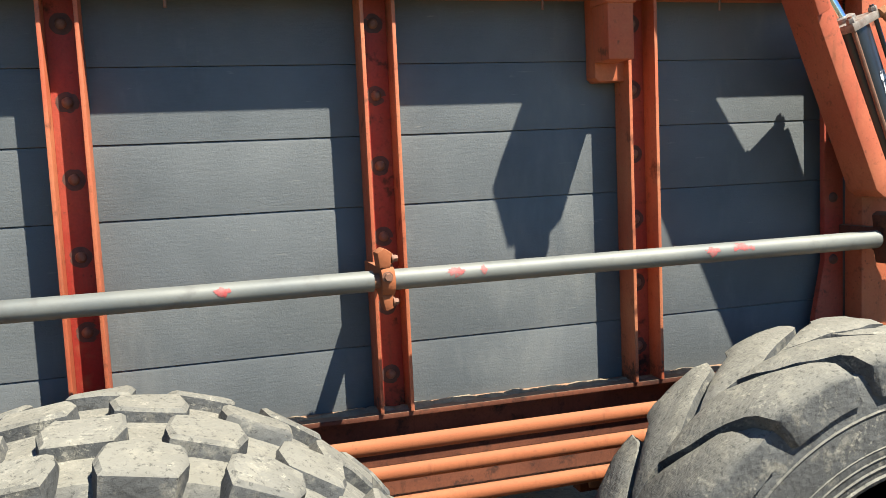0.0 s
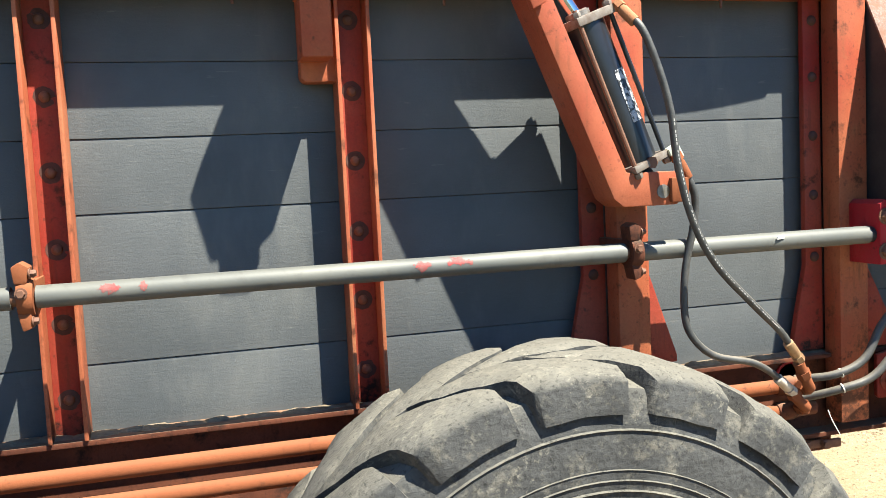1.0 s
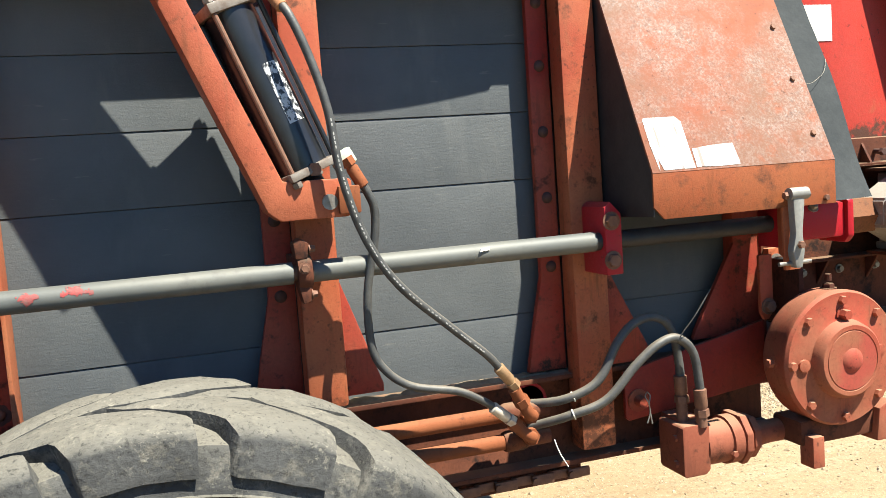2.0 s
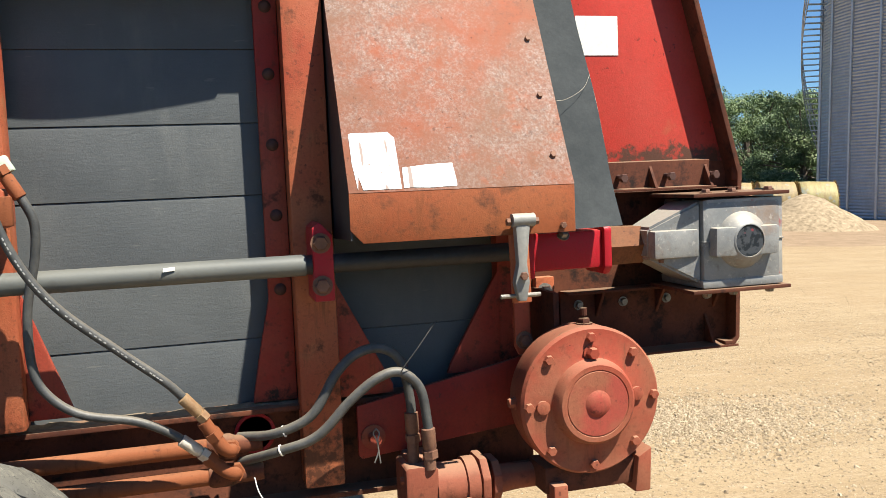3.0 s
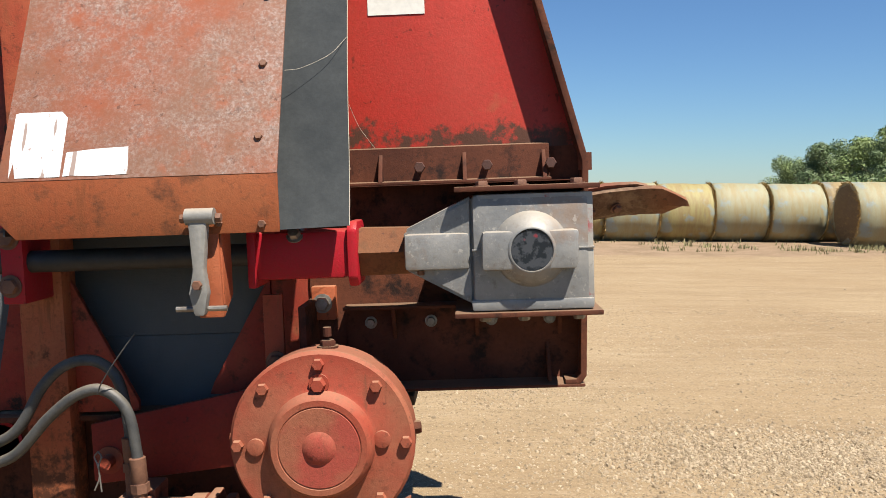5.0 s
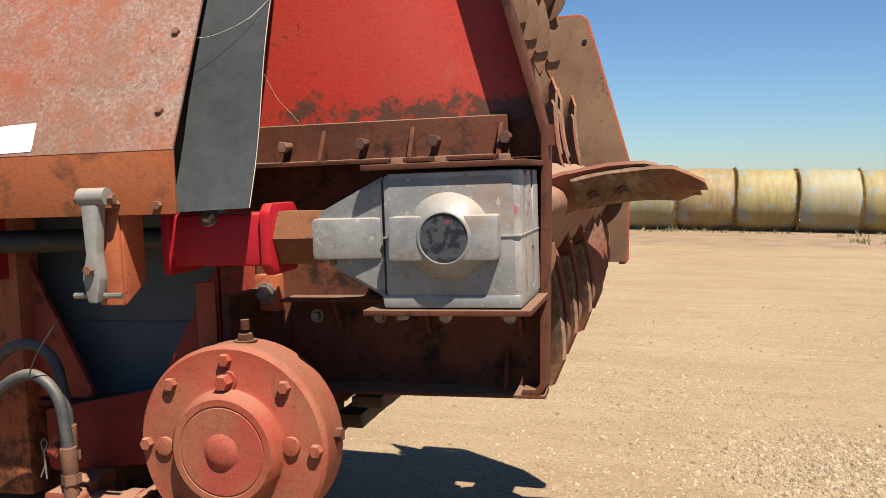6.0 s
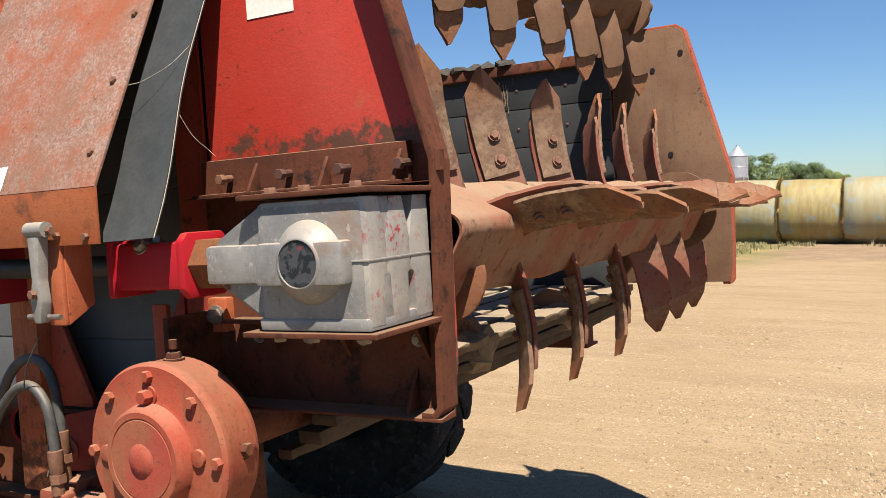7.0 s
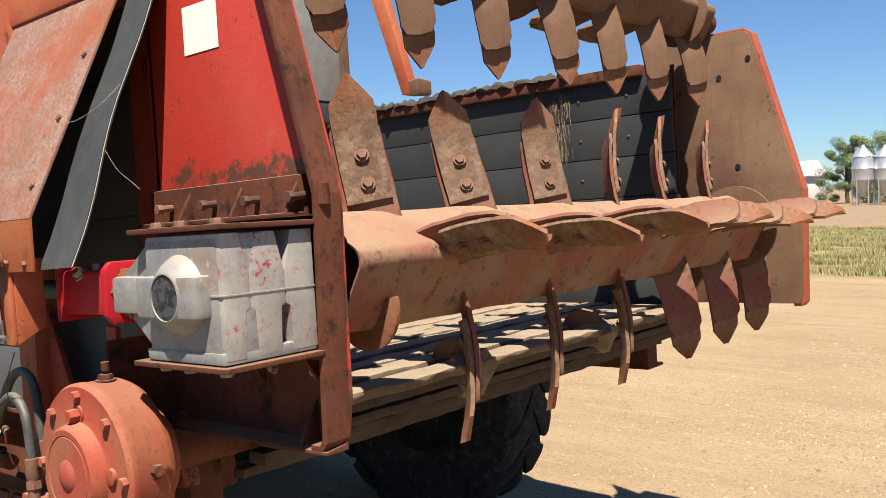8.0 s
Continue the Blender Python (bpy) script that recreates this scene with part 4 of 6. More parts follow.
    part("twine", sweep([(3.105, 1.745, 1.53), (3.12, 1.76, 1.49), (3.135, 1.78, 1.465), (3.145, 1.79, 1.45)], 0.0004, 5), TWINE, f)


hood()


def latch():
    l = part("hood_latch", prism([(2.842, 1.325), (2.886, 1.325), (2.890, 1.157), (2.846, 1.157)], 1.69, 1.70, 0.003), ORANGE, spreader, "zinc over-centre latch on an orange plate")
    part("side_plate", prism([(1.70, 1.33), (1.76, 1.33), (1.76, 1.19), (1.70, 1.157)], 2.882, 2.890, 0.002, "yz"), ORANGE, l)
    lever = prism([(2.852, 1.345), (2.872, 1.345), (2.878, 1.325), (2.869, 1.245), (2.874, 1.205), (2.866, 1.165), (2.848, 1.165), (2.840, 1.205), (2.849, 1.245), (2.845, 1.325)], 1.655, 1.678, 0.005)
    part("lever", lever, GREY, l, "zinc-plated lever")
    part("head", rod((2.84, 1.665, 1.338), (2.89, 1.665, 1.338), 0.0145, 16), GREY, l)
    part("cross_pin", rod((2.812, 1.672, 1.176), (2.902, 1.672, 1.176), 0.005, 10), STEEL, l)
    l.location += Vector((-0.010, -0.045, -0.003))
    for p, d in (((2.838, 1.668, 1.335), (-1, 0, 0)), ((2.892, 1.668, 1.335), (1, 0, 0)), ((2.858, 1.652, 1.22), (0, -1, 0))):
        part("bolt", bolt(p, d, 0.009, 0.009, False), BOLT, l)


latch()


def coupling():
    y, z = 1.782, 1.254
    c = part("shaft_coupling", box(2.912, 3.095, y - 0.05, y + 0.05, z - 0.046, z + 0.044, 0.012), FRESH, spreader, "bright red square shaft coupling")
    part("flange", prism([(y - 0.06, z - 0.045), (y - 0.045, z - 0.062), (y + 0.045, z - 0.062), (y + 0.06, z - 0.045), (y + 0.06, z + 0.045), (y + 0.045, z + 0.06), (y - 0.045, z + 0.06), (y - 0.06, z + 0.045)], 3.093, 3.113, 0.006, "yz"), FRESH, c)
    part("flange", prism([(y - 0.056, z - 0.06), (y + 0.05, z - 0.06), (y + 0.05, z + 0.05), (y - 0.056, z + 0.05)], 2.905, 2.922, 0.005, "yz"), FRESH, c)
    part("neck", lathe((3.11, y, z), (1, 0, 0), [(0, 0.052), (0.10, 0.05)], 6), NECK, c, "bare rusty hexagonal neck")
    part("bolt", bolt((2.995, y - 0.046, z + 0.036), (0, -0.8, 0.6), 0.012, 0.014), STEEL, c)
    part("bolt", bolt((2.99, y - 0.01, z + 0.044), (0, 0, 1), 0.013, 0.012), STEEL, c)


coupling()


def gearbox():
    g = part("gearbox", box(3.330, 3.545, 1.702, 1.80, 1.158, 1.362, 0.012), CAST, spreader, "dusty silver-grey cast gearbox with round sight glass")
    zc = 1.262
    # ribbed rear half: three ribs, parted by wedge-shaped notches above and below the waist
    part("core", box(3.335, 3.50, 1.72, 1.89, 1.163, 1.356, 0.004), CASTRED, g)
    for a, c, cut0, cut1 in ((1.703, 1.7555, 0, 1), (1.7555, 1.829, 1, 1), (1.829, 1.893, 1, 0)):
        rib = [(a + 0.012 * cut0, 1.158), (c - 0.013 * cut1, 1.158), (c - 0.009 * cut1, 1.234), (c, 1.238), (c, 1.296), (c - 0.0165 * cut1, 1.361), (a + 0.0165 * cut0, 1.361), (a, 1.296), (a, 1.238), (a + 0.009 * cut0, 1.234)]
        part("rib", prism(rib, 3.34, 3.546, 0.004, "yz"), CASTRED, g)
    part("parting_seam", box(3.329, 3.5475, 1.70, 1.893, zc - 0.0015, zc + 0.0015, 0.0006), CAST, g)
    part("foot", prism([(3.328, 1.152), (3.545, 1.152), (3.545, 1.172), (3.325, 1.172)], 1.70, 1.893, 0.004), CAST, g)
    part("bearing_box", prism([(3.345, 1.227), (3.515, 1.227), (3.518, 1.296), (3.347, 1.296)], 1.672, 1.71, 0.008), CAST, g)
    part("boss", lathe((3.434, 1.715, zc), (0, -1, 0), [(0, 0.072), (0.014, 0.068), (0.028, 0.059), (0.038, 0.049), (0.044, 0.0415), (0.0455, 0.0392), (0.0455, 0.0378), (0.041, 0.0372), (0.041, 0)], 40), CAST, g)
    part("sight_glass", lathe((3.434, 1.6745, zc), (0, -1, 0), [(0, 0.0372), (0.003, 0.0366), (0.003, 0)], 36), SIGHT, g, "dark oily sight glass with red glint")
    # input neck tapering to the coupling
    b = bmesh.new()
    q = []
    for x, zl, zh, y0, y1 in ((3.332, 1.162, 1.360, 1.712, 1.85), (3.205, 1.228, 1.300, 1.735, 1.83)):
        q.append([b.verts.new((x, y, z)) for y, z in ((y0, zl), (y1, zl), (y1, zh), (y0, zh))])
    for i in range(4):
        b.faces.new((q[0][i], q[0][(i + 1) % 4], q[1][(i + 1) % 4], q[1][i]))
    b.faces.new(q[0])
    b.faces.new(q[1])
    bmesh.ops.bevel(b, geom=b.edges[:], offset=0.006, segments=2, affect="EDGES")
    part("neck", b, CAST, g)
    part("neck_box", box(3.207, 3.325, 1.708, 1.75, 1.228, 1.294, 0.008), CAST, g)
    part("mount_plate", box(3.30, 3.558, 1.69, 1.897, 1.367, 1.376, 0.002), DARKRUST, g)
    part("mount_plate", box(3.295, 3.56, 1.69, 1.897, 1.141, 1.150, 0.002), DARKRUST, g)
    for x in (3.35, 3.42, 3.52):
        part("bolt", bolt((x, 1.72, 1.376), (0, 0, 1), 0.011, 0.01), BOLT, g)
        part("bolt", bolt((x, 1.72, 1.141), (0, 0, -1), 0.011, 0.01), STEEL, g)
    g.location += Vector((-0.005, -0.024, -0.006))
    for x in (3.235, 3.27):
        part("bolt", bolt((x, 1.73, 1.226), (0, 0, -1), 0.007, 0.008, False), BOLT, g)


gearbox()


def end_plate(flip, label):
    """Side cheek that carries the beaters; flip: the far twin."""
    def yy(y):
        return FAR + 0.03 - y if flip else y

    def slab(pts, y0, y1, bv, name_, mt, par, lab=""):
        a, c = sorted((yy(y0), yy(y1)))
        pts = [(x + 0.042, z - 0.02) for x, z in pts] if flip else pts
        return part(name_, prism(pts, a, c, bv), mt, par, lab)

    outline = [(2.985, 0.975), (3.535, 0.975), (3.548, 1.05), (3.553, 1.42), (3.385, 2.035), (3.362, 2.05), (3.14, 2.05), (2.985, 2.2)]
    p = slab(outline, 1.925, 1.937, 0.002, "end_plate", BEATER if flip else BRIGHT, spreader, label)
    if not flip:
        slab([(2.985, 0.978), (3.53, 0.978), (3.547, 1.05), (3.551, 1.42), (3.545, 1.447), (2.985, 1.447)], 1.9225, 1.9245, 0, "lower_sheet", DARKRUST, p, "dark rusty lower sheet")
    rim = [(3.505, 0.964), (3.535, 0.964), (3.548, 0.98), (3.5615, 1.415), (3.394, 2.04), (3.362, 2.062), (3.14, 2.062), (3.14, 2.05), (3.358, 2.05), (3.380, 2.035), (3.549, 1.413), (3.536, 0.985), (3.528, 0.974), (3.505, 0.974)]
    slab(rim, 1.868, 1.9245, 0.0015, "rim", ARMPAINT if flip else DARKRUST, p)
    if flip:
        for x, z in ((3.30, 1.86), (3.42, 1.92), (3.36, 1.50)):
            part("hole", lathe((x, yy(1.9375) - 0.002, z), (0, -1, 0), [(0, 0.011), (0.001, 0.011), (0.001, 0)], 12), BLACK, p)
    else:
        part("hinge", rod((3.556, 1.885, 1.395), (3.556, 1.885, 1.43), 0.014, 12), DARKRUST, p)
        part("side_fold", prism([(1.925, 1.455), (2.05, 1.455), (2.05, 2.1), (1.925, 2.1)], 2.993, 3.003, 0.001, "yz"), FRESH, p)
        # decal
        d = bmesh.new()
        d.faces.new([d.verts.new(v) for v in ((3.128, 1.9235, 1.724), (3.244, 1.9235, 1.724), (3.244, 1.9235, 1.822), (3.128, 1.9235, 1.822))])
        part("decal", d, PAPER, p, "bleached white warning decal")
    return p


end_plate(False, "bright red end plate with rust patches and a rim")
end_plate(True, "earth-brown far end plate with orange rim")
def rail_box():
    r = part("bearing_rail", prism([(1.90, 1.452), (1.9215, 1.455), (1.9215, 1.3785), (1.868, 1.3785), (1.868, 1.384), (1.906, 1.386)], 3.0, 3.487, 0.001, "yz"), DARKRUST, spreader, "rusty black angle rail above the gearbox")
    part("ledge", box(2.985, 3.55, 1.858, 1.9205, 1.3765, 1.378, 0), DARKRUST, r)
    for x in (3.145, 3.315, 3.475):
        b = prism([(1.868, 1.384), (1.906, 1.384), (1.906, 1.448)], x - 0.004, x + 0.004, 0.001, "yz")
        part("gusset", b, DARKRUST, r)
    for i, x in enumerate((3.075, 3.225, 3.36, 3.487)):
        b = rod((x, 1.91, 1.415), (x, 1.868, 1.412), 0.0075, 10)
        bolt((x, 1.878, 1.412), (0, -1, 0), 0.0115, 0.011, False, b)
        part("bolt", b, BOLT if i == 0 else DARKBOLT, r)


rail_box()


def lower_pan():
    pan = part("lower_pan", prism([(1.915, 0.97), (1.915, 1.128), (1.86, 1.128), (1.86, 1.134), (1.9215, 1.134), (1.9215, 0.958), (1.868, 0.958), (1.868, 0.964)], 3.06, 3.545, 0.001, "yz"), DARKRUST, spreader, "dark rusty lower pan below the gearbox")
    for x in (3.16, 3.33, 3.50):
        part("gusset", prism([(1.868, 1.127), (1.914, 1.127), (1.914, 1.06)], x - 0.004, x + 0.004, 0.001, "yz"), DARKRUST, pan)
    part("gusset", prism([(1.87, 0.971), (1.914, 0.971), (1.914, 1.045)], 3.47, 3.478, 0.001, "yz"), DARKRUST, pan)
    for x in (3.11, 3.235, 3.36, 3.48):
        part("bolt", bolt((x, 1.915, 1.095), (0, -1, 0), 0.0095, 0.012), STEEL, pan)


lower_pan()


def drive_hub():
    cx, cz = 3.036, 0.908
    h = part("drive_housing", lathe((cx, 1.842, cz), (0, -1, 0), [(0, 0.10), (0.045, 0.13), (0.05, 0.160), (0.06, 0.166), (0.068, 0.170), (0.128, 0.170), (0.131, 0.172), (0.144, 0.172), (0.152, 0.166), (0.152, 0.105), (0.155, 0.100), (0.178, 0.094), (0.184, 0.088), (0.184, 0.0775), (0.1825, 0.0765), (0.1825, 0.030), (0.187, 0.024), (0.190, 0.014), (0.191, 0)], 64), HUBRED, spreader, "round rust-red chain drive housing with bolted cover")
    part("cap", lathe((cx, 1.842 - 0.1825, cz), (0, -1, 0), [(0, 0.0745), (0.0015, 0.0735), (0.0015, 0.031), (0.0065, 0.024), (0.0095, 0.014), (0.0105, 0)], 48), CAPRED, h, "cover cap with patches of fresh red")
    for k in range(8):
        a = radians(90 - 45 * k)
        p = (cx + 0.148 * math.cos(a), 1.691, cz + 0.148 * math.sin(a))
        if k in (2, 6):
            p = (cx + 0.156 * math.cos(a), 1.691, cz + 0.156 * math.sin(a))
        part("bolt", bolt(p, (0, -1, 0), 0.0115, 0.012, False), HUBRED, h)
    for dx, dz, rr in ((-0.122, -0.003, 0.016), (0.112, 0.006, 0.016)):
        part("plug", lathe((cx + dx, 1.691, cz + dz), (0, -1, 0), [(0, rr), (0.008, rr), (0.009, rr * 0.8), (0.009, 0)], 16), HUBRED, h)
    part("plug", bolt((cx, 1.691, cz + 0.112), (0, -1, 0), 0.014, 0.024), HUBRED, h)
    b = bolt((cx + 0.01, 1.745, cz + 0.169), (0, 0, 1), 0.015, 0.014)
    rod((cx + 0.01, 1.745, cz + 0.19), (cx + 0.01, 1.745, cz + 0.207), 0.008, 10, b)
    part("filler_plug", b, DARKRUST, h)
    part("plug", bolt((cx + 0.165, 1.745, cz + 0.01), (1, 0, 0.1), 0.013, 0.016), DARKRUST, h)
    part("plug", bolt((cx - 0.168, 1.745, cz + 0.0), (-1, 0, 0), 0.012, 0.016), HUBRED, h)
    part("foot", box(cx - 0.11, cx + 0.145, 1.72, 1.83, cz - 0.22, cz - 0.155, 0.01), DARKRUST, h)
    part("foot", prism([(cx - 0.10, cz - 0.27), (cx - 0.065, cz - 0.27), (cx - 0.065, cz - 0.19), (cx - 0.10, cz - 0.19)], 1.69, 1.74, 0.004), HUBRED, h)
    part("foot", prism([(cx + 0.11, cz - 0.235), (cx + 0.15, cz - 0.235), (cx + 0.155, cz - 0.13), (cx + 0.12, cz - 0.15)], 1.70, 1.78, 0.005), HUBRED, h)
    part("axle_sleeve", rod((cx, 1.83, cz), (cx, 4.35, cz), 0.05, 20), DARKRUST, h)


drive_hub()


def motor():
    m = part("hydraulic_motor", prism([(2.606, 0.785), (2.612, 0.79), (2.672, 0.79), (2.682, 0.78), (2.682, 0.672), (2.67, 0.66), (2.612, 0.66), (2.606, 0.668)], 1.70, 1.81, 0.006), MOTORRED, spreader, "rust-red hydraulic motor below the hose ends")
    part("gear_ring", lathe((2.68, 1.752, 0.722), (1, 0, 0), [(0, 0.056), (0.07, 0.056), (0.072, 0.062), (0.10, 0.062), (0.104, 0.054)], 24), MOTORRED, m)
    part("flange", prism([(1.69, 0.70), (1.72, 0.66), (1.79, 0.66), (1.815, 0.70), (1.815, 0.75), (1.79, 0.785), (1.72, 0.785), (1.69, 0.745)], 2.785, 2.805, 0.004, "yz"), MOTORRED, m)
    part("flange", prism([(1.70, 0.705), (1.725, 0.67), (1.785, 0.67), (1.805, 0.705), (1.805, 0.745), (1.785, 0.775), (1.725, 0.775), (1.70, 0.745)], 2.815, 2.835, 0.004, "yz"), MOTORRED, m)
    part("coupling", lathe((2.83, 1.755, 0.72), (1, 0, 0), [(0, 0.035), (0.06, 0.03), (0.11, 0.03)], 18), MOTORRED, m)
    for z in (0.69, 0.755):
        part("bolt", bolt((2.606, 1.73, z), (-1, 0, 0), 0.009, 0.008, False), MOTORRED, m)
    part("bolt", bolt((2.75, 1.70, 0.70), (0, -1, 0), 0.009, 0.01, False), MOTORRED, m)
    m.location += Vector((0.0, 0.055, -0.008))
    part("port_block", box(2.62, 2.68, 1.74, 1.82, 0.775, 0.80, 0.006), MOTORRED, m)


motor()


def pin_plate():
    p = part("drag_plate", prism([(2.522, 0.787), (2.532, 0.778), (2.95, 0.822), (2.95, 0.99), (2.88, 0.974), (2.522, 0.905)], 1.878, 1.892, 0.003), PLATERED, spreader, "dark red slanted plate with a split pin")
    part("washer", lathe((2.558, 1.878, 0.829), (0, -1, 0), [(0, 0.029), (0.004, 0.029), (0.004, 0)], 24), HUBRED, p)
    part("pin", rod((2.558, 1.88, 0.829), (2.558, 1.845, 0.829), 0.014, 16), HUBRED, p)
    part("split_pin", sweep([(2.556, 1.828, 0.862), (2.549, 1.826, 0.852), (2.556, 1.823, 0.835), (2.558, 1.822, 0.81), (2.548, 1.82, 0.785)], 0.0018, 8), STEEL, p)
    part("split_pin", sweep([(2.556, 1.828, 0.862), (2.563, 1.826, 0.852), (2.558, 1.823, 0.835), (2.559, 1.822, 0.81), (2.562, 1.82, 0.782)], 0.0018, 8), STEEL, p)


pin_plate()


# ---- wheels ----
def wheel(cx, cz, r, y_out, width, kind, label, flip=1, mat_=TYRE):
    """kind: 'lug' for long angled shoulder lugs, 'block' for staggered blocks. y_out: plane of the outer wall."""
    ym = y_out + flip * width / 2
    w = width / 2
    prof = [(-0.40 * w, 0.42), (-0.78 * w, 0.45), (-0.97 * w, 0.56), (-1.0 * w, 0.70), (-0.97 * w, 0.82), (-0.91 * w, 0.875), (-0.88 * w, 0.905), (-0.84 * w, 0.925), (-0.5 * w, 0.955), (0, 0.962)]
    prof = prof + [(-a, c) for a, c in prof[-2::-1]]
    b = lathe((cx, ym, cz), (0, flip, 0), [(a, c * r) for a, c in prof], 96)
    wh = part("wheel", b, mat_, spreader, label)
    # moulded rings on the outer wall
    for q in (0.615, 0.645, 0.675, 0.705, 0.815):
        a = -w * (1.0 if q < 0.75 else 0.982)
        part("wall_ring", lathe((cx, ym, cz), (0, flip, 0), [(a + 0.004, q * r - 0.004), (a - 0.002, q * r), (a + 0.004, q * r + 0.004)], 96), mat_, wh)
    rng = random.Random(11)

    def at(ang, rad, across):
        return Vector((cx + rad * math.cos(ang), ym + flip * across, cz + rad * math.sin(ang)))

    def lug(outline, a0, side, top=1.0, low=0.93, worn=0.0):
        """outline: (angle, across) places of the top; walls widen to the foot."""
        bb = bmesh.new()
        ca = sum(o[0] for o in outline) / len(outline)
        cc = sum(o[1] for o in outline) / len(outline)
        hi, mid, lo = [], [], []
        for da, ac in outline:
            edge = abs(ac) / w
            crown = 1.0 - 0.035 * edge ** 2.5
            jit = rng.uniform(-0.004, 0.004)
            f0, f1, f2 = 0.86, 0.985, 1.05
            hi.append(bb.verts.new(at(a0 + ca + (da - ca) * f0, (top * crown + jit) * r, (cc + (ac - cc) * f0) * side)))
            mid.append(bb.verts.new(at(a0 + ca + (da - ca) * f1, (top * crown - 0.009 + jit) * r, (cc + (ac - cc) * f1) * side)))
            shrink = 0.945 if edge < 0.8 else 0.865
            lo.append(bb.verts.new(at(a0 + ca + (da - ca) * f2, shrink * r, (cc + (ac - cc) * (f2 if edge < 0.8 else 1.03)) * side)))
        n = len(outline)
        bb.faces.new(hi)
        for u, v in ((hi, mid), (mid, lo)):
            for i in range(n):
                bb.faces.new((u[i], u[(i + 1) % n], v[(i + 1) % n], v[i]))
        return bb

    def lerp(v, table):
        for (v0, a_), (v1, c_) in zip(table, table[1:]):
            if v <= v1:
                return a_ + (c_ - a_) * (v - v0) / (v1 - v0)
        return table[-1][1]

    def curved_lug(a0, side, left, right):
        """A long worn lug from the crown to the shoulder, its top following the tyre's curve."""
        bb = bmesh.new()
        nu, vs_ = 6, (0.0, 0.12, 0.26, 0.40, 0.52, 0.64, 0.78, 0.90, 0.97, 1.0)
        j1, j2, wear = rng.uniform(-0.03, 0.03), rng.uniform(-0.03, 0.03), rng.uniform(-0.004, 0.003)
        top = []
        for v in vs_:
            l, q = lerp(v, left) + j1, lerp(v, right) + j2
            row = []
            for i in range(nu + 1):
                rim_ = (i in (0, nu)) or v in (0.0, 1.0)
                rad = 1.0 - 0.012 * v ** 2 - 0.03 * max(0, v - 0.8) / 0.2 + wear - (0.010 if rim_ else 0)
                row.append(bb.verts.new(at(a0 + g * (l + (q - l) * i / nu), rad * r, side * w * v * (0.985 if v > 0.99 else 1))))
            top.append(row)
        for p_, q_ in zip(top, top[1:]):
            for i in range(nu):
                bb.faces.new((p_[i], p_[i + 1], q_[i + 1], q_[i]))
        loop = [row[0] for row in top] + top[-1][1:] + [row[-1] for row in top[-2::-1]] + top[0][-2:0:-1]
        cen = sum((v.co for v in loop), Vector()) / len(loop)
        low = []
        for v in loop:
            d = v.co - Vector((cx, ym, cz))
            across = flip * d.y * side / w
            rad = Vector((d.x, 0, d.z)).normalized() * r * (0.918 if across < 0.86 else 0.86)
            out = (v.co - cen) * 0.03
            low.append(bb.verts.new(Vector((cx, ym, cz)) + rad + Vector((out.x, d.y * (1.02 if across > 0.86 else 1), out.z))))
        n_ = len(loop)
        for i in range(n_):
            bb.faces.new((loop[i], loop[(i + 1) % n_], low[(i + 1) % n_], low[i]))
        return bb

    if kind == "lug":
        n = 17
        g = 2 * math.pi / n
        for side in (-1, 1):
            for i in range(n):
                a0 = g * (i + (0.5 if side > 0 else 0))
                left = ((0, 0.78), (0.26, 0.46), (0.40, 0.28), (0.56, 0.06), (0.78, 0.02), (1.0, 0.0))
                right = ((0, 1.56), (0.26, 1.30), (0.40, 1.14), (0.62, 0.86), (0.78, 0.80), (1.0, 0.70))
                part("tread_lug", rough_up(curved_lug(a0, side, left, right), 0.004, 22), mat_, wh, "", 50)
    else:
        n = 22
        for row, c0, c1, ph in ((-1, 0.66, 1.0, 0.0), (-1, 0.12, 0.56, 0.5), (1, 0.04, 0.48, 0.0), (1, 0.60, 1.0, 0.5)):
            for i in range(n):
                g = 2 * math.pi / n
                a0 = g * (i + ph)
                o = [(-0.33 * g, c0 * w), (0.0, (c0 - 0.03) * w), (0.30 * g, c0 * w), (0.36 * g, (c0 + c1) / 2 * w), (0.30 * g, c1 * w), (-0.28 * g, c1 * w), (-0.36 * g, (c0 + c1) / 2 * w)]
                part("tread_block", rough_up(lug(o, a0, row), 0.007, 16), mat_, wh)
    part("rim", lathe((cx, ym, cz), (0, flip, 0), [(-0.85 * w, 0.44 * r), (-0.80 * w, 0.46 * r), (-0.70 * w, 0.43 * r), (-0.60 * w, 0.38 * r), (-0.2 * w, 0.34 * r), (-0.15 * w, 0.12 * r), (-0.3 * w, 0.10 * r), (-0.3 * w, 0)], 48), HUBRED, wh)
    return wh


wheel(1.40, 0.413, 0.682, 1.335, 0.37, "lug", "dusty grey rear tyre with worn angled lugs")
wheel(-0.212, 0.487, 0.649, 1.142, 0.50, "block", "dusty grey front tyre with staggered tread blocks")
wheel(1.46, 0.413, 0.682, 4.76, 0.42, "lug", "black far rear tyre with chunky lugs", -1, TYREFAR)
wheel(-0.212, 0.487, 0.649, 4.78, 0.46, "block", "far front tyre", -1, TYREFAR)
part("axle", box(1.38, 1.50, 1.5, 4.75, 0.45, 0.60, 0.01), DARKRUST, spreader, "rusty square axle beam")
part("axle", box(-0.25, -0.13, 1.5, 4.75, 0.51, 0.65, 0.01), DARKRUST, spreader, "rusty front axle beam")
for y in (2.35, 3.85):
    part("frame_rail", box(-1.6, 2.55, y - 0.05, y + 0.05, 0.62, 0.80, 0.008), DARKRUST, spreader, "rusty frame rail under the floor")


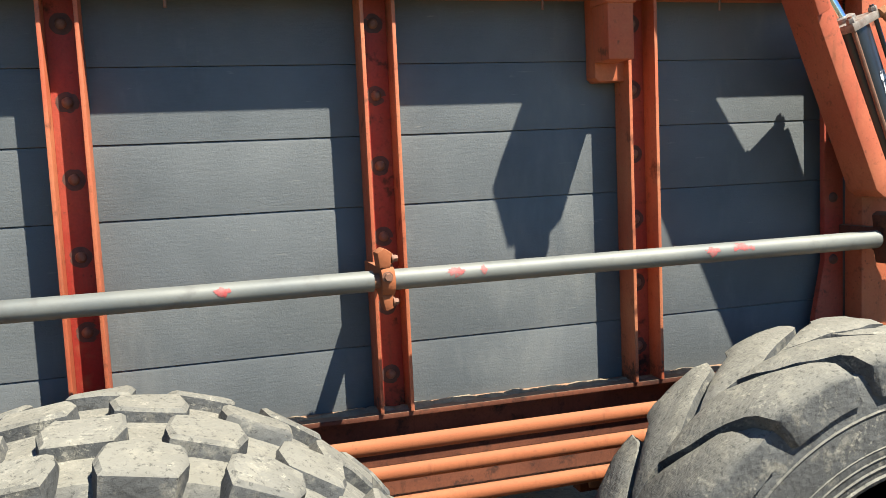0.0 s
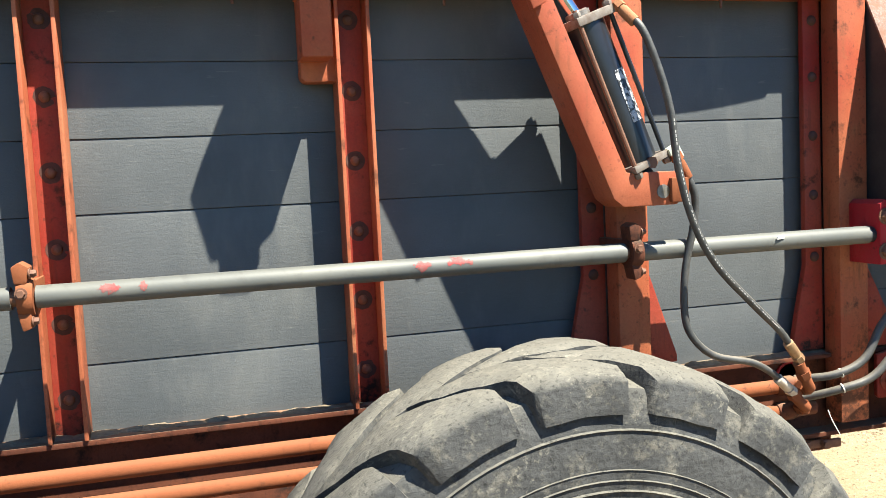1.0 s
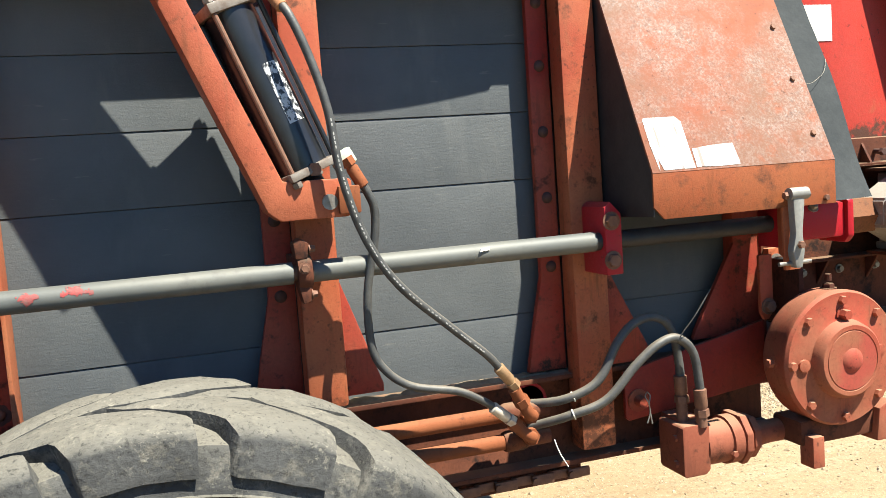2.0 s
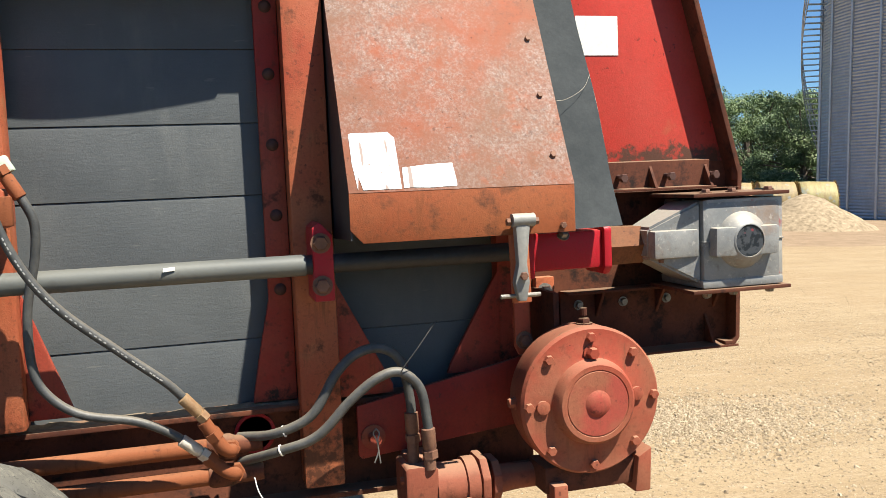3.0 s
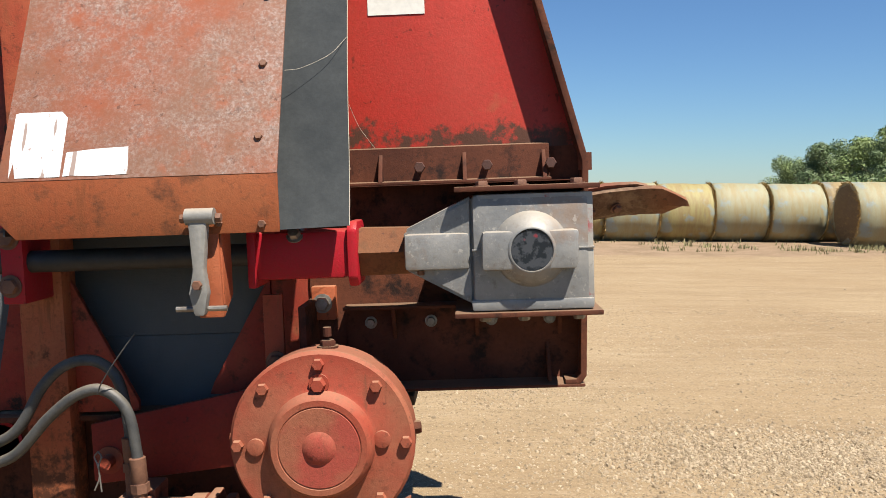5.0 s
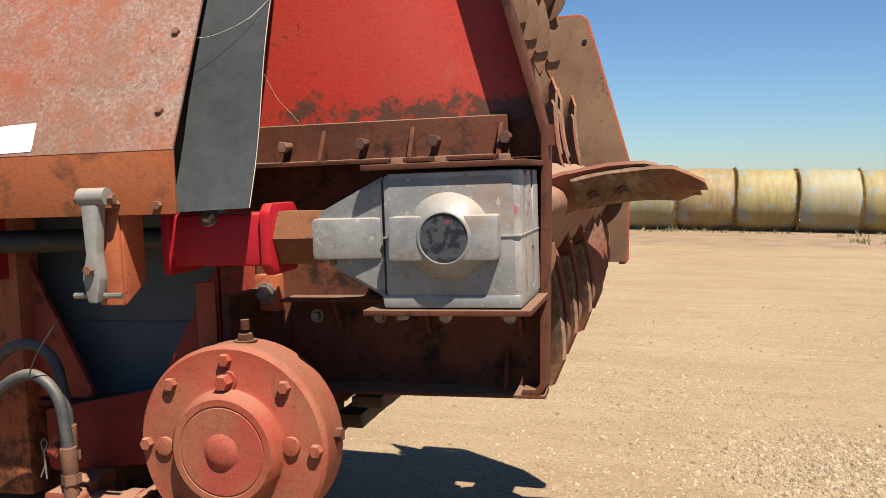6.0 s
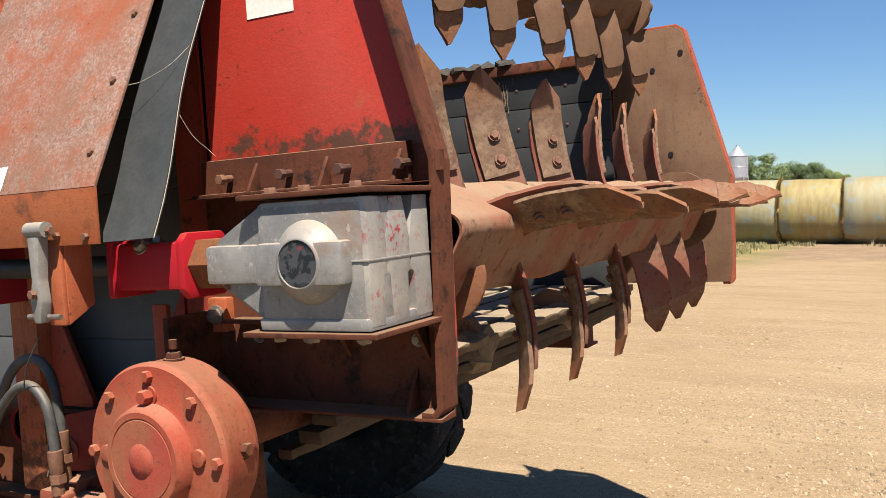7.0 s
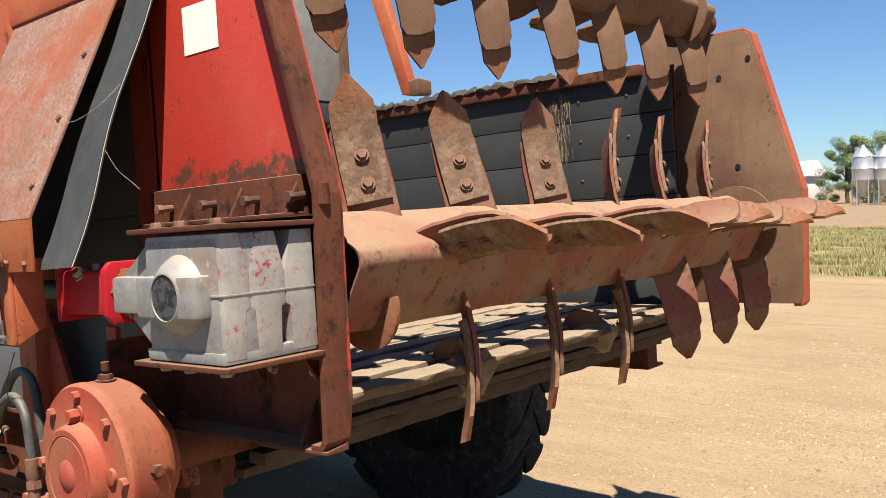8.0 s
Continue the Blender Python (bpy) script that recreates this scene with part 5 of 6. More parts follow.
# ---- floor with slats ----
def floor_():
    f = part("floor", box(-1.6, 3.10, 2.03, FAR - 2.03, 0.915, 0.935, 0.002), DIRTWOOD, spreader, "dung-caked box floor")
    rng = random.Random(3)
    for i in range(9):
        x = 3.16 - i * 0.13
        b = box(x - 0.05, x + 0.05, 2.06, FAR - 2.06, 0.94, 0.965 + rng.uniform(-0.004, 0.006), 0.004)
        bmesh.ops.subdivide_edges(b, edges=[e for e in b.edges if abs(e.verts[0].co.y - e.verts[1].co.y) > 1], cuts=40)
        part("slat", rough_up(b, 0.006, 18), DIRTWOOD, f)
    for x0, x1, z0, z1 in ((3.15, 3.20, 0.918, 0.945), (3.12, 3.185, 0.882, 0.905), (3.08, 3.14, 0.838, 0.868), (3.02, 3.06, 0.80, 0.822)):
        b = box(x0, x1, 2.05, FAR - 2.05, z0, z1, 0.003)
        bmesh.ops.subdivide_edges(b, edges=[e for e in b.edges if abs(e.verts[0].co.y - e.verts[1].co.y) > 1], cuts=60)
        part("end_beam", rough_up(b, 0.003, 40), BEAMWOOD, f, "dark caked rear floor beam")
    part("sprocket_shaft", rod((3.05, 2.05, 0.90), (3.05, FAR - 2.05, 0.90), 0.03, 16), DARKRUST, f)
    for y in (2.75, 3.45):
        part("sprocket", lathe((3.12, y - 0.03, 0.95), (0, 1, 0), [(0, 0.04), (0.005, 0.075), (0.055, 0.075), (0.06, 0.04)], 9), BEATER, f)
        lump = lathe((3.17, y, 0.93), (0.3, 1, 0.1), [(-0.09, 0), (-0.06, 0.05), (0, 0.065), (0.05, 0.05), (0.09, 0)], 10)
        part("manure_lump", rough_up(lump, 0.03, 18), CAKED, f)
    front = part("front_wall", box(-1.6, -1.55, 2.03, FAR - 2.03, 0.93, 1.95, 0.004), PLANK, spreader, "dark front wall of the box")


floor_()


# ---- beaters ----
def curved_blade(z0, z1, half, x0, thick, point):
    """A sheet bent forward along its length, from z0 to z1 off the axis, facing +x. half: its half width at the given share of its length."""
    n = 10
    b = bmesh.new()
    front, back = [], []
    for i in range(n + 1):
        t = i / n
        z = z0 + (z1 - z0) * t
        h = half(t)
        bend = 0.95 * max(0, z - 0.12) ** 2
        front.append([b.verts.new((x0 + bend + thick - (0.012 if s else 0), s * h, z)) for s in (-1, 0, 1)])
        back.append([b.verts.new((x0 + bend - (0.012 if s else 0), s * h, z)) for s in (-1, 0, 1)])
    for i in range(n):
        for q in (front, back):
            for c in (0, 1):
                b.faces.new((q[i][c], q[i][c + 1], q[i + 1][c + 1], q[i + 1][c]))
        for s in (0, 2):
            b.faces.new((front[i][s], back[i][s], back[i + 1][s], front[i + 1][s]))
    for i in (0, n):
        b.faces.new((front[i][0], front[i][1], front[i][2], back[i][2], back[i][1], back[i][0]))
    return b


def drum_tube(cx, cz, y0, y1, half, corner, turn):
    """A hollow square tube with rounded corners, open at its near end, dented by long use."""
    b = bmesh.new()

    def ring(y, k):
        out = []
        for q in range(4):
            for j in range(7):
                c = radians(turn + 90 * q + 15 * j)
                d = radians(turn + 90 * q + 45)
                inset = (half - corner) * math.sqrt(2)
                out.append(b.verts.new((cx + k * (inset * math.cos(d) + corner * math.cos(c)), y, cz + k * (inset * math.sin(d) + corner * math.sin(c)))))
        return out

    n = 70
    rings = [ring(y0 + 0.12, 0.90), ring(y0, 0.93), ring(y0 - 0.002, 0.985)] + [ring(y0 + (y1 - y0) * i / n, 1.0) for i in range(n + 1)]
    for a, c in zip(rings, rings[1:]):
        for i in range(28):
            b.faces.new((a[i], a[(i + 1) % 28], c[(i + 1) % 28], c[i]))
    b.faces.new(rings[0])
    b.faces.new(rings[-1])
    return rough_up(b, 0.0045, 9)


def beater(cx, cz, half, y0, y1, turn, label, starts, step, steel, holder_paint, mid, wide=1.0, long_=1.0):
    """A square drum; starts: the first paddle's y on each of its four faces."""
    ax = part("beater", drum_tube(cx, cz, y0, y1, half, 0.03, turn - 45), steel, spreader, label, 40)
    part("end_disc", lathe((cx, y1 - 0.16, cz), (0, 1, 0), [(0, half), (0, half * 1.62), (0.012, half * 1.62), (0.012, half)], 36), BEATER, ax)
    part("stub_shaft", rod((cx, 1.89, cz), (cx, y0 + 0.12, cz), 0.045, 20), DARKRUST, ax)
    part("stub_shaft", rod((cx, y1, cz), (cx, FAR - 1.89, cz), 0.045, 20), DARKRUST, ax)
    rng = random.Random(int(turn) + 50)
    blade = holder = None
    for k, first in enumerate(starts):
        for i in range(int((y1 - 0.06 - first) / step) + 1):
            y = first + step * i
            sgn = 1 if y < mid else -1
            ang = 90 - turn - 90 * k + rng.uniform(-3, 3)
            m = Matrix.Translation(Vector((cx, y, cz)) - BASE[spreader]) @ Matrix.Rotation(radians(ang), 4, "Y") @ Matrix.Rotation(radians(-38 * sgn + rng.uniform(-5, 5)), 4, "Z") @ Matrix.Diagonal((1, wide, long_, 1))
            if blade is None:
                hb_ = curved_blade(0.080, 0.315, lambda t: 0.062 - 0.010 * t if t < 0.91 else 0.0530 * (1 - (t - 0.91) / 0.09 * 0.25), -0.004, 0.009, 1)
                hb_.transform(Matrix.Translation(BASE[ax]))
                holder = part("paddle_holder", rough_up(hb_, 0.004, 22), holder_paint, ax)
                holder.matrix_local = m
                bb = curved_blade(0.140, 0.392, lambda t: 0.049 if t < 0.79 else 0.049 * (1 - (t - 0.79) / 0.21 * 0.86), 0.008, 0.010, 1)
                bb.transform(Matrix.Translation(BASE[ax]))
                blade = part("paddle", rough_up(bb, 0.0025, 30), PADDLE, ax)
                blade.matrix_local = m
                bo = bolt((0.018, 0, 0), (1, 0, 0.1), 0.0115, 0.008, True)
                bo.transform(Matrix.Translation(BASE[ax]))
                bolts = part("bolt", bo, BOLT, ax)
                bolts.matrix_local = m @ Matrix.Translation((0.003, 0, 0.175))
            else:
                again(holder, ax, m)
                again(blade, ax, m)
                again(bolts, ax, m @ Matrix.Translation((0.003, 0, 0.175)))
            again(bolts, ax, m @ Matrix.Translation((0.0125, 0, 0.235)))
    return ax


lower = beater(3.437, 1.266, 0.094, 1.975, 4.19, 15, "earth-caked square lower beater drum with curved paddles", (2.22, 2.16, 2.29, 2.36), 0.345, BEATRED, HOLDER, 3.08)
# half-round plate welded on the drum's near end
shield = [(math.cos(radians(a)) * 0.088, math.sin(radians(a)) * 0.088) for a in range(-90, 91, 12)]
turned = radians(-75)
shield = [(3.437 + (0.075 + u) * math.cos(turned) - v * math.sin(turned), 1.266 + (0.075 + u) * math.sin(turned) + v * math.cos(turned)) for u, v in shield]
part("end_shield", prism(shield, 2.07, 2.08, 0.002), PADDLE, lower, "half-round steel plate at the drum end")
beater(3.25, 2.085, 0.075, 2.02, 4.19, -75, "upper square beater drum with curved paddles", (2.15, 2.25, 2.15, 2.25), 0.315, BEATER, BEATER, 0, 0.82, 0.88)


# ---- far panel, lift arm and dried manure ----
def far_bits():
    p = part("tailgate_panel", box(1.56, 1.60, 3.50, 3.88, 1.96, 2.6, 0.004), GREY, spreader, "grey panel leaning inside the box")
    part("edge_angle", box(1.605, 1.63, 3.84, 3.88, 1.96, 2.6, 0.002), BEATER, p)
    part("rubber_edge", box(1.565, 1.595, 3.5, 3.87, 1.86, 1.96, 0.002), FLAP, p)
    a = part("far_arm", prism([(1.43, 2.6), (1.52, 2.6), (1.70, 2.02), (1.63, 2.02)], FAR - 1.95, FAR - 1.89, 0.004), ORANGE, spreader, "slanted far lift arm")
    part("pivot", rough_up(box(1.72, 1.79, FAR - 2.0, FAR - 1.9, 2.0, 2.08, 0.01), 0.01, 30), BEATER, a)
    rng = random.Random(8)
    b = bmesh.new()
    x = 1.0
    while x < 2.7:
        lathe((x, FAR - 2.03, 1.945), (0, 0, 1), [(0, 0.05), (0.014, 0.045), (0.02 + rng.uniform(0, 0.01), 0.02), (0.03, 0)], 8, b)
        x += rng.uniform(0.05, 0.09)
    tagged(part("dried_manure", rough_up(b, 0.02, 34), CRUST, far_rail), kind="stuff")


far_bits()


# ================= yard, bales, trees, bins =================
def bale(x, y, d, w, mat_, label, turn=0):
    t = thing("round_bale", (x, y, 0), label, "hay bale", "round bales in a row", lean=False)
    r = d / 2
    prof = [(-w / 2 + 0.02, 0), (-w / 2 + 0.02, r * 0.6), (-w / 2, r * 0.93), (-w / 2 + 0.04, r * 0.985), (-w / 4, r), (0, r * 1.005), (w / 4, r), (w / 2 - 0.04, r * 0.985), (w / 2, r * 0.93), (w / 2 - 0.02, r * 0.6), (w / 2 - 0.02, 0)]
    b = lathe((0, 0, r * 0.97), (1, 0, 0), prof, 40)
    rough_up(b, 0.035, 1.7 + (x % 0.7))
    for v in b.verts:
        v.co.z = max(v.co.z, 0.0)
    b.transform(Matrix.Translation((x, y, 0)))
    part("wrap", b, mat_, t, "", 60)
    rng = random.Random(int(x * 10) + 77)
    for sd in (-1, 1):
        fc = lathe((sd * (w / 2 - 0.012), 0, r * 0.97), (sd, 0, 0), [(0, r * 0.95), (0.018, r * 0.9), (0.03, r * 0.5), (0.022, r * 0.2), (0.03, 0)], 28)
        fc.transform(Matrix.Translation((x, y, 0)))
        part("straw_face", rough_up(fc, 0.03, 6), STRAWDARK, t, "brown straw end face")
    for s in (-1, 1):
        e = bmesh.new()
        for i in range(700):
            a = rng.uniform(0, 2 * math.pi)
            q = r * (rng.uniform(0.93, 1.015) if i % 3 else math.sqrt(rng.uniform(0.02, 1.0)) * 0.97)
            p = Vector((s * (w / 2 - 0.015), q * math.cos(a), r * 0.97 + q * math.sin(a)))
            dd = Vector((s * rng.uniform(0.2, 1), rng.uniform(-1, 1), rng.uniform(-1, 1))).normalized() * rng.uniform(0.06, 0.16)
            o = dd.cross(Vector((0.3, 0.5, 1))).normalized() * 0.012
            e.faces.new([e.verts.new(v) for v in (p - o, p + o, p + dd)])
        e.transform(Matrix.Translation((x, y, 0)))
        tagged(part("straw_end", e, STRAW, t), kind="stuff")
    if turn:
        t.rotation_euler = (0, 0, radians(turn))
    return t


rng = random.Random(21)
BX = [1.608 * i for i in range(10)]
KINDS = (1, 0, 1, 2, 0, 1, 0, 1, 1, 2)
for i, x in enumerate(BX):
    bale(x, 26.5 + 0.10 * rng.uniform(-1, 1), 1.78 + rng.uniform(-0.05, 0.04), 1.56, BALES[KINDS[i]], ("round straw bale in faded green net wrap", "round straw bale in pale net wrap", "weathered brown round bale")[KINDS[i]])
for x, y, d, k, turn in ((14.5, 24.5, 1.79, 1, 0), (16.75, 25.4, 1.79, 0, 8), (18.3, 27.2, 1.79, 1, 8), (24.4, 33.0, 1.92, 2, -30), (28.7, 35.8, 1.98, 2, -25), (30.3, 35.0, 1.98, 0, -25)):
    bale(x, y, d, 1.66, BALES[k], ("round straw bale in faded green net wrap", "round straw bale in pale net wrap", "weathered brown round bale")[k], turn)


def leaf_cloud(b, c, rad, count, size, rng_):
    for _ in range(count):
        u = Vector((rng_.gauss(0, 1), rng_.gauss(0, 1), rng_.gauss(0, 1))).normalized() * rad * (0.55 + 0.5 * rng_.random())
        u.z *= 0.75
        p = Vector(c) + u
        n_ = (u.normalized() + 0.8 * Vector((rng_.uniform(-1, 1), rng_.uniform(-1, 1), rng_.uniform(-0.4, 1)))).normalized()
        s = n_.orthogonal().normalized()
        o = n_.cross(s)
        a = rng_.uniform(0, 6.28)
        e1, e2 = (s * math.cos(a) + o * math.sin(a)) * size, (o * math.cos(a) - s * math.sin(a)) * size * 0.6
        b.faces.new([b.verts.new(v) for v in (p - e1, p - e2, p + e1, p + e2)])


def tree(x, y, h, spread, seed, mat_):
    t = thing("tree", (x, y, 0), "leafy green shelterbelt tree", "tree", "shelterbelt trees", lean=False)
    g = random.Random(seed)
    trunk = sweep([(x, y, -0.1), (x + g.uniform(-.1, .1), y, h * 0.25), (x + g.uniform(-.3, .3), y + g.uniform(-.3, .3), h * 0.55)], 0.13 + 0.012 * h, 8)
    crown = bmesh.new()
    for i in range(int(20 + spread * 6)):
        a, q = g.uniform(0, 6.28), spread * math.sqrt(g.random())
        z = h * g.uniform(0.06, 0.93)
        q *= 1.1 - 0.65 * max(0, z / h - 0.45)
        c = (x + q * math.cos(a), y + q * math.sin(a) * 0.8, z)
        rad = g.uniform(0.5, 1.05) * (0.5 + 0.15 * spread)
        leaf_cloud(crown, c, rad * g.uniform(0.8, 1.15), int(360 + 200 * rad), g.uniform(0.06, 0.09), g)
        if i % 3 == 0:
            sweep([(x, y, h * 0.3), ((x + c[0]) / 2, (y + c[1]) / 2, (h * 0.35 + z) / 2), c], 0.05, 5, trunk, 3)
    part("trunk", trunk, BARK, t)
    part("crown", crown, mat_, t)
    return t


g = random.Random(5)
for i in range(20):
    az = 20.9 + i * 1.2 + g.uniform(-0.4, 0.4)
    dist = 68 + g.uniform(-5, 8)
    el = max(1.3, min(6.3, 1.35 + 0.46 * (az - 20.6))) + g.uniform(-0.45, 0.45)
    hh = 1.45 + dist * math.tan(radians(el))
    tree(3 + dist * math.sin(radians(az)), dist * math.cos(radians(az)), hh, 2.4 + 0.2 * hh, 100 + i, LEAF[(i * 2) % 3])
for i, (az, el, dist) in enumerate(((-6.2, 1.3, 110), (-7.2, 1.1, 112), (-8.6, 1.9, 108), (-10.2, 2.0, 106), (-11.6, 1.3, 112), (-13.4, 3.4, 104), (-14.6, 3.3, 107), (-4.9, 0.9, 120), (-12.4, 2.2, 116))):
    tree(4.2 + dist * math.sin(radians(az)), dist * math.cos(radians(az)), 1.4 + dist * math.tan(radians(el)), 2.6, 200 + i, LEAF[(i + 1) % 3])


def shrub(x, y, h, seed, mat_):
    t = thing("shrub", (x, y, 0), "dense green shrub at the wood's edge", "shrub", "shelterbelt shrubs", lean=False)
    g_ = random.Random(seed)
    b_ = bmesh.new()
    for i in range(12):
        leaf_cloud(b_, (x + g_.gauss(0, 1.6), y + g_.gauss(0, 0.8), h * g_.uniform(0.15, 0.75)), g_.uniform(0.6, 1.0), 420, 0.085, g_)
    part("crown", b_, mat_, t)
    part("trunk", sweep([(x, y, -0.1), (x + 0.1, y, h * 0.3), (x, y + 0.1, h * 0.6)], 0.06, 6), BARK, t)


for i in range(16):
    az, dist = 21.0 + i * 1.45 + g.uniform(-0.4, 0.4), 60 + g.uniform(-2, 2)
    shrub(3 + dist * math.sin(radians(az)), dist * math.cos(radians(az)), g.uniform(2.2, 3.4), 300 + i, LEAF[(i * 2 + 1) % 3])


def hopper_bin(x, y, d, h):
    t = thing("feed_bin", (x, y, 0), "galvanised hopper feed bin on legs", "feed bin", "feed bins by the barn", lean=False)
    r = d / 2
    part("shell", lathe((x, y, 0), (0, 0, 1), [(h * 0.42, r), (h * 0.60, r * 1.0), (h * 0.605, r * 1.02), (h * 0.61, r), (h * 0.80, r), (h * 0.805, r * 1.03)], 28), GALV, t)
    part("roof", lathe((x, y, 0), (0, 0, 1), [(h * 0.80, r * 1.05), (h * 0.97, r * 0.18), (h, r * 0.16), (h, 0)], 28), GALV, t)
    part("hopper", lathe((x, y, 0), (0, 0, 1), [(h * 0.42, r), (h * 0.14, r * 0.2), (h * 0.14, 0)], 28), GALV, t)
    for k in range(6):
        a = radians(60 * k + 10)
        part("leg", rod((x + r * math.cos(a), y + r * math.sin(a), 0), (x + r * math.cos(a), y + r * math.sin(a), h * 0.45), 0.05, 6), GALV, t)


for az, dist, d, h in ((-13.9, 92, 1.95, 5.7), (-12.75, 92, 1.95, 5.6), (-11.7, 95, 1.7, 5.2), (-10.1, 92, 2.0, 5.6)):
    hopper_bin(4.3 + dist * math.sin(radians(az)), 0.8 + dist * math.cos(radians(az)), d, h)


def barn():
    t = thing("barn", (-35, 107, 0), "long low white sheet-metal barn", "barn", lean=False)
    part("wall", box(-60, -27.5, 104, 112, 0, 3.2, 0.02), BARNWHITE, t)
    part("roof", prism([(103.6, 3.15), (108, 5.0), (112.4, 3.15)], -60.3, -27.2, 0.02, "yz"), BARNWHITE, t)


barn()


def big_bin():
    cx, cy, r, h = 35.25, 32.0, 5.6, 16.0
    t = thing("grain_bin", (cx, cy, 0), "tall blue-grey corrugated steel grain bin", "grain bin", lean=False)
    prof, z, k = [], 0.0, 0
    while z < h:
        prof.append((z, r + (0.03 if k % 2 else 0)))
        z += 0.07
        k += 1
    part("shell", lathe((cx, cy, 0), (0, 0, 1), prof, 72), BINWALL, t, "", 20)
    part("roof", lathe((cx, cy, 0), (0, 0, 1), [(h, r + 0.15), (h + 2.2, 0.5), (h + 2.2, 0)], 48), GALV, t)
    for k in range(24):
        a = 2 * math.pi * k / 24
        c, s = math.cos(a), math.sin(a)
        part("stiffener", rod((cx + (r + 0.05) * c, cy + (r + 0.05) * s, 0), (cx + (r + 0.05) * c, cy + (r + 0.05) * s, h), 0.06, 6), GALV, t)
    n = 46
    st = None
    for k in range(n):
        a = radians(103 + 1.75 * k)
        z = 2.0 + 0.25 * k
        m = Matrix.Translation((0, 0, z)) @ Matrix.Rotation(a, 4, "Z")
        if st is None:
            b = box(r + 0.05, r + 0.85, -0.13, 0.13, -0.02, 0.02, 0.004)
            b.transform(Matrix.Translation((cx, cy, 0)))
            st = part("stair_tread", b, GALV, t)
            st.matrix_local = m
        else:
            again(st, t, m)
    for dz in (0.0, 0.55, 1.05):
        pts = [(cx + (r + 0.86) * math.cos(radians(103 + 1.75 * k)), cy + (r + 0.86) * math.sin(radians(103 + 1.75 * k)), 2.0 + 0.25 * k + dz) for k in range(0, n, 3)]
        part("handrail", sweep(pts, 0.03, 6, None, 3), GALV, t)
    for k in range(0, n, 5):
        a = radians(103 + 1.75 * k)
        p = Vector((cx + (r + 0.86) * math.cos(a), cy + (r + 0.86) * math.sin(a), 2.0 + 0.25 * k))
        part("baluster", rod(p, p + Vector((0, 0, 1.05)), 0.025, 6), GALV, t)
    # true size and distance
    t.scale = (1.2, 1.2, 1.2)
    t.location.x, t.location.y = 2.36 + 1.2 * (cx - 2.36), -0.15 + 1.2 * (cy + 0.15)


big_bin()


def gravel_pile():
    b = bmesh.new()
    n, m = 40, 12
    cx, cy, r, h = 25.84, 30.0, 2.75, 1.43
    top = b.verts.new((cx, cy, h * 0.99))
    rings = [[b.verts.new((cx + r * j / m * math.cos(2 * math.pi * i / n), cy + r * j / m * math.sin(2 * math.pi * i / n), h * (1.03 - math.sqrt((j / m) ** 2 + 0.03) + 0.16 * (1 - j / m)) / 1.03 - (0.05 if j == m else 0))) for i in range(n)] for j in range(1, m + 1)]
    for i in range(n):
        b.faces.new((top, rings[0][i], rings[0][(i + 1) % n]))
        for a, c in zip(rings, rings[1:]):
            b.faces.new((a[i], c[i], c[(i + 1) % n], a[(i + 1) % n]))
    rough_up(b, 0.07, 2.5)
    single("dirt_mound", b, PILE, "pale cone-shaped mound of gravel", "mound", lean=False)


gravel_pile()
tb = thing("steel_box", (26.38, 33.75, 0), "dark green steel cabinet standing before the bales", "cabinet", lean=False)
part("body", box(25.86, 26.90, 33.5, 34.0, 0.06, 1.63, 0.015), TRUNKBOX, tb)
part("lid", box(25.84, 26.92, 33.48, 34.02, 1.63, 1.66, 0.008), TRUNKBOX, tb)
for fx in (25.94, 26.82):
    part("foot", box(fx - 0.04, fx + 0.04, 33.55, 33.95, 0, 0.06, 0.005), TRUNKBOX, tb)
part("label_plate", box(26.14, 26.28, 33.493, 33.497, 1.38, 1.50, 0), PAPER, tb)


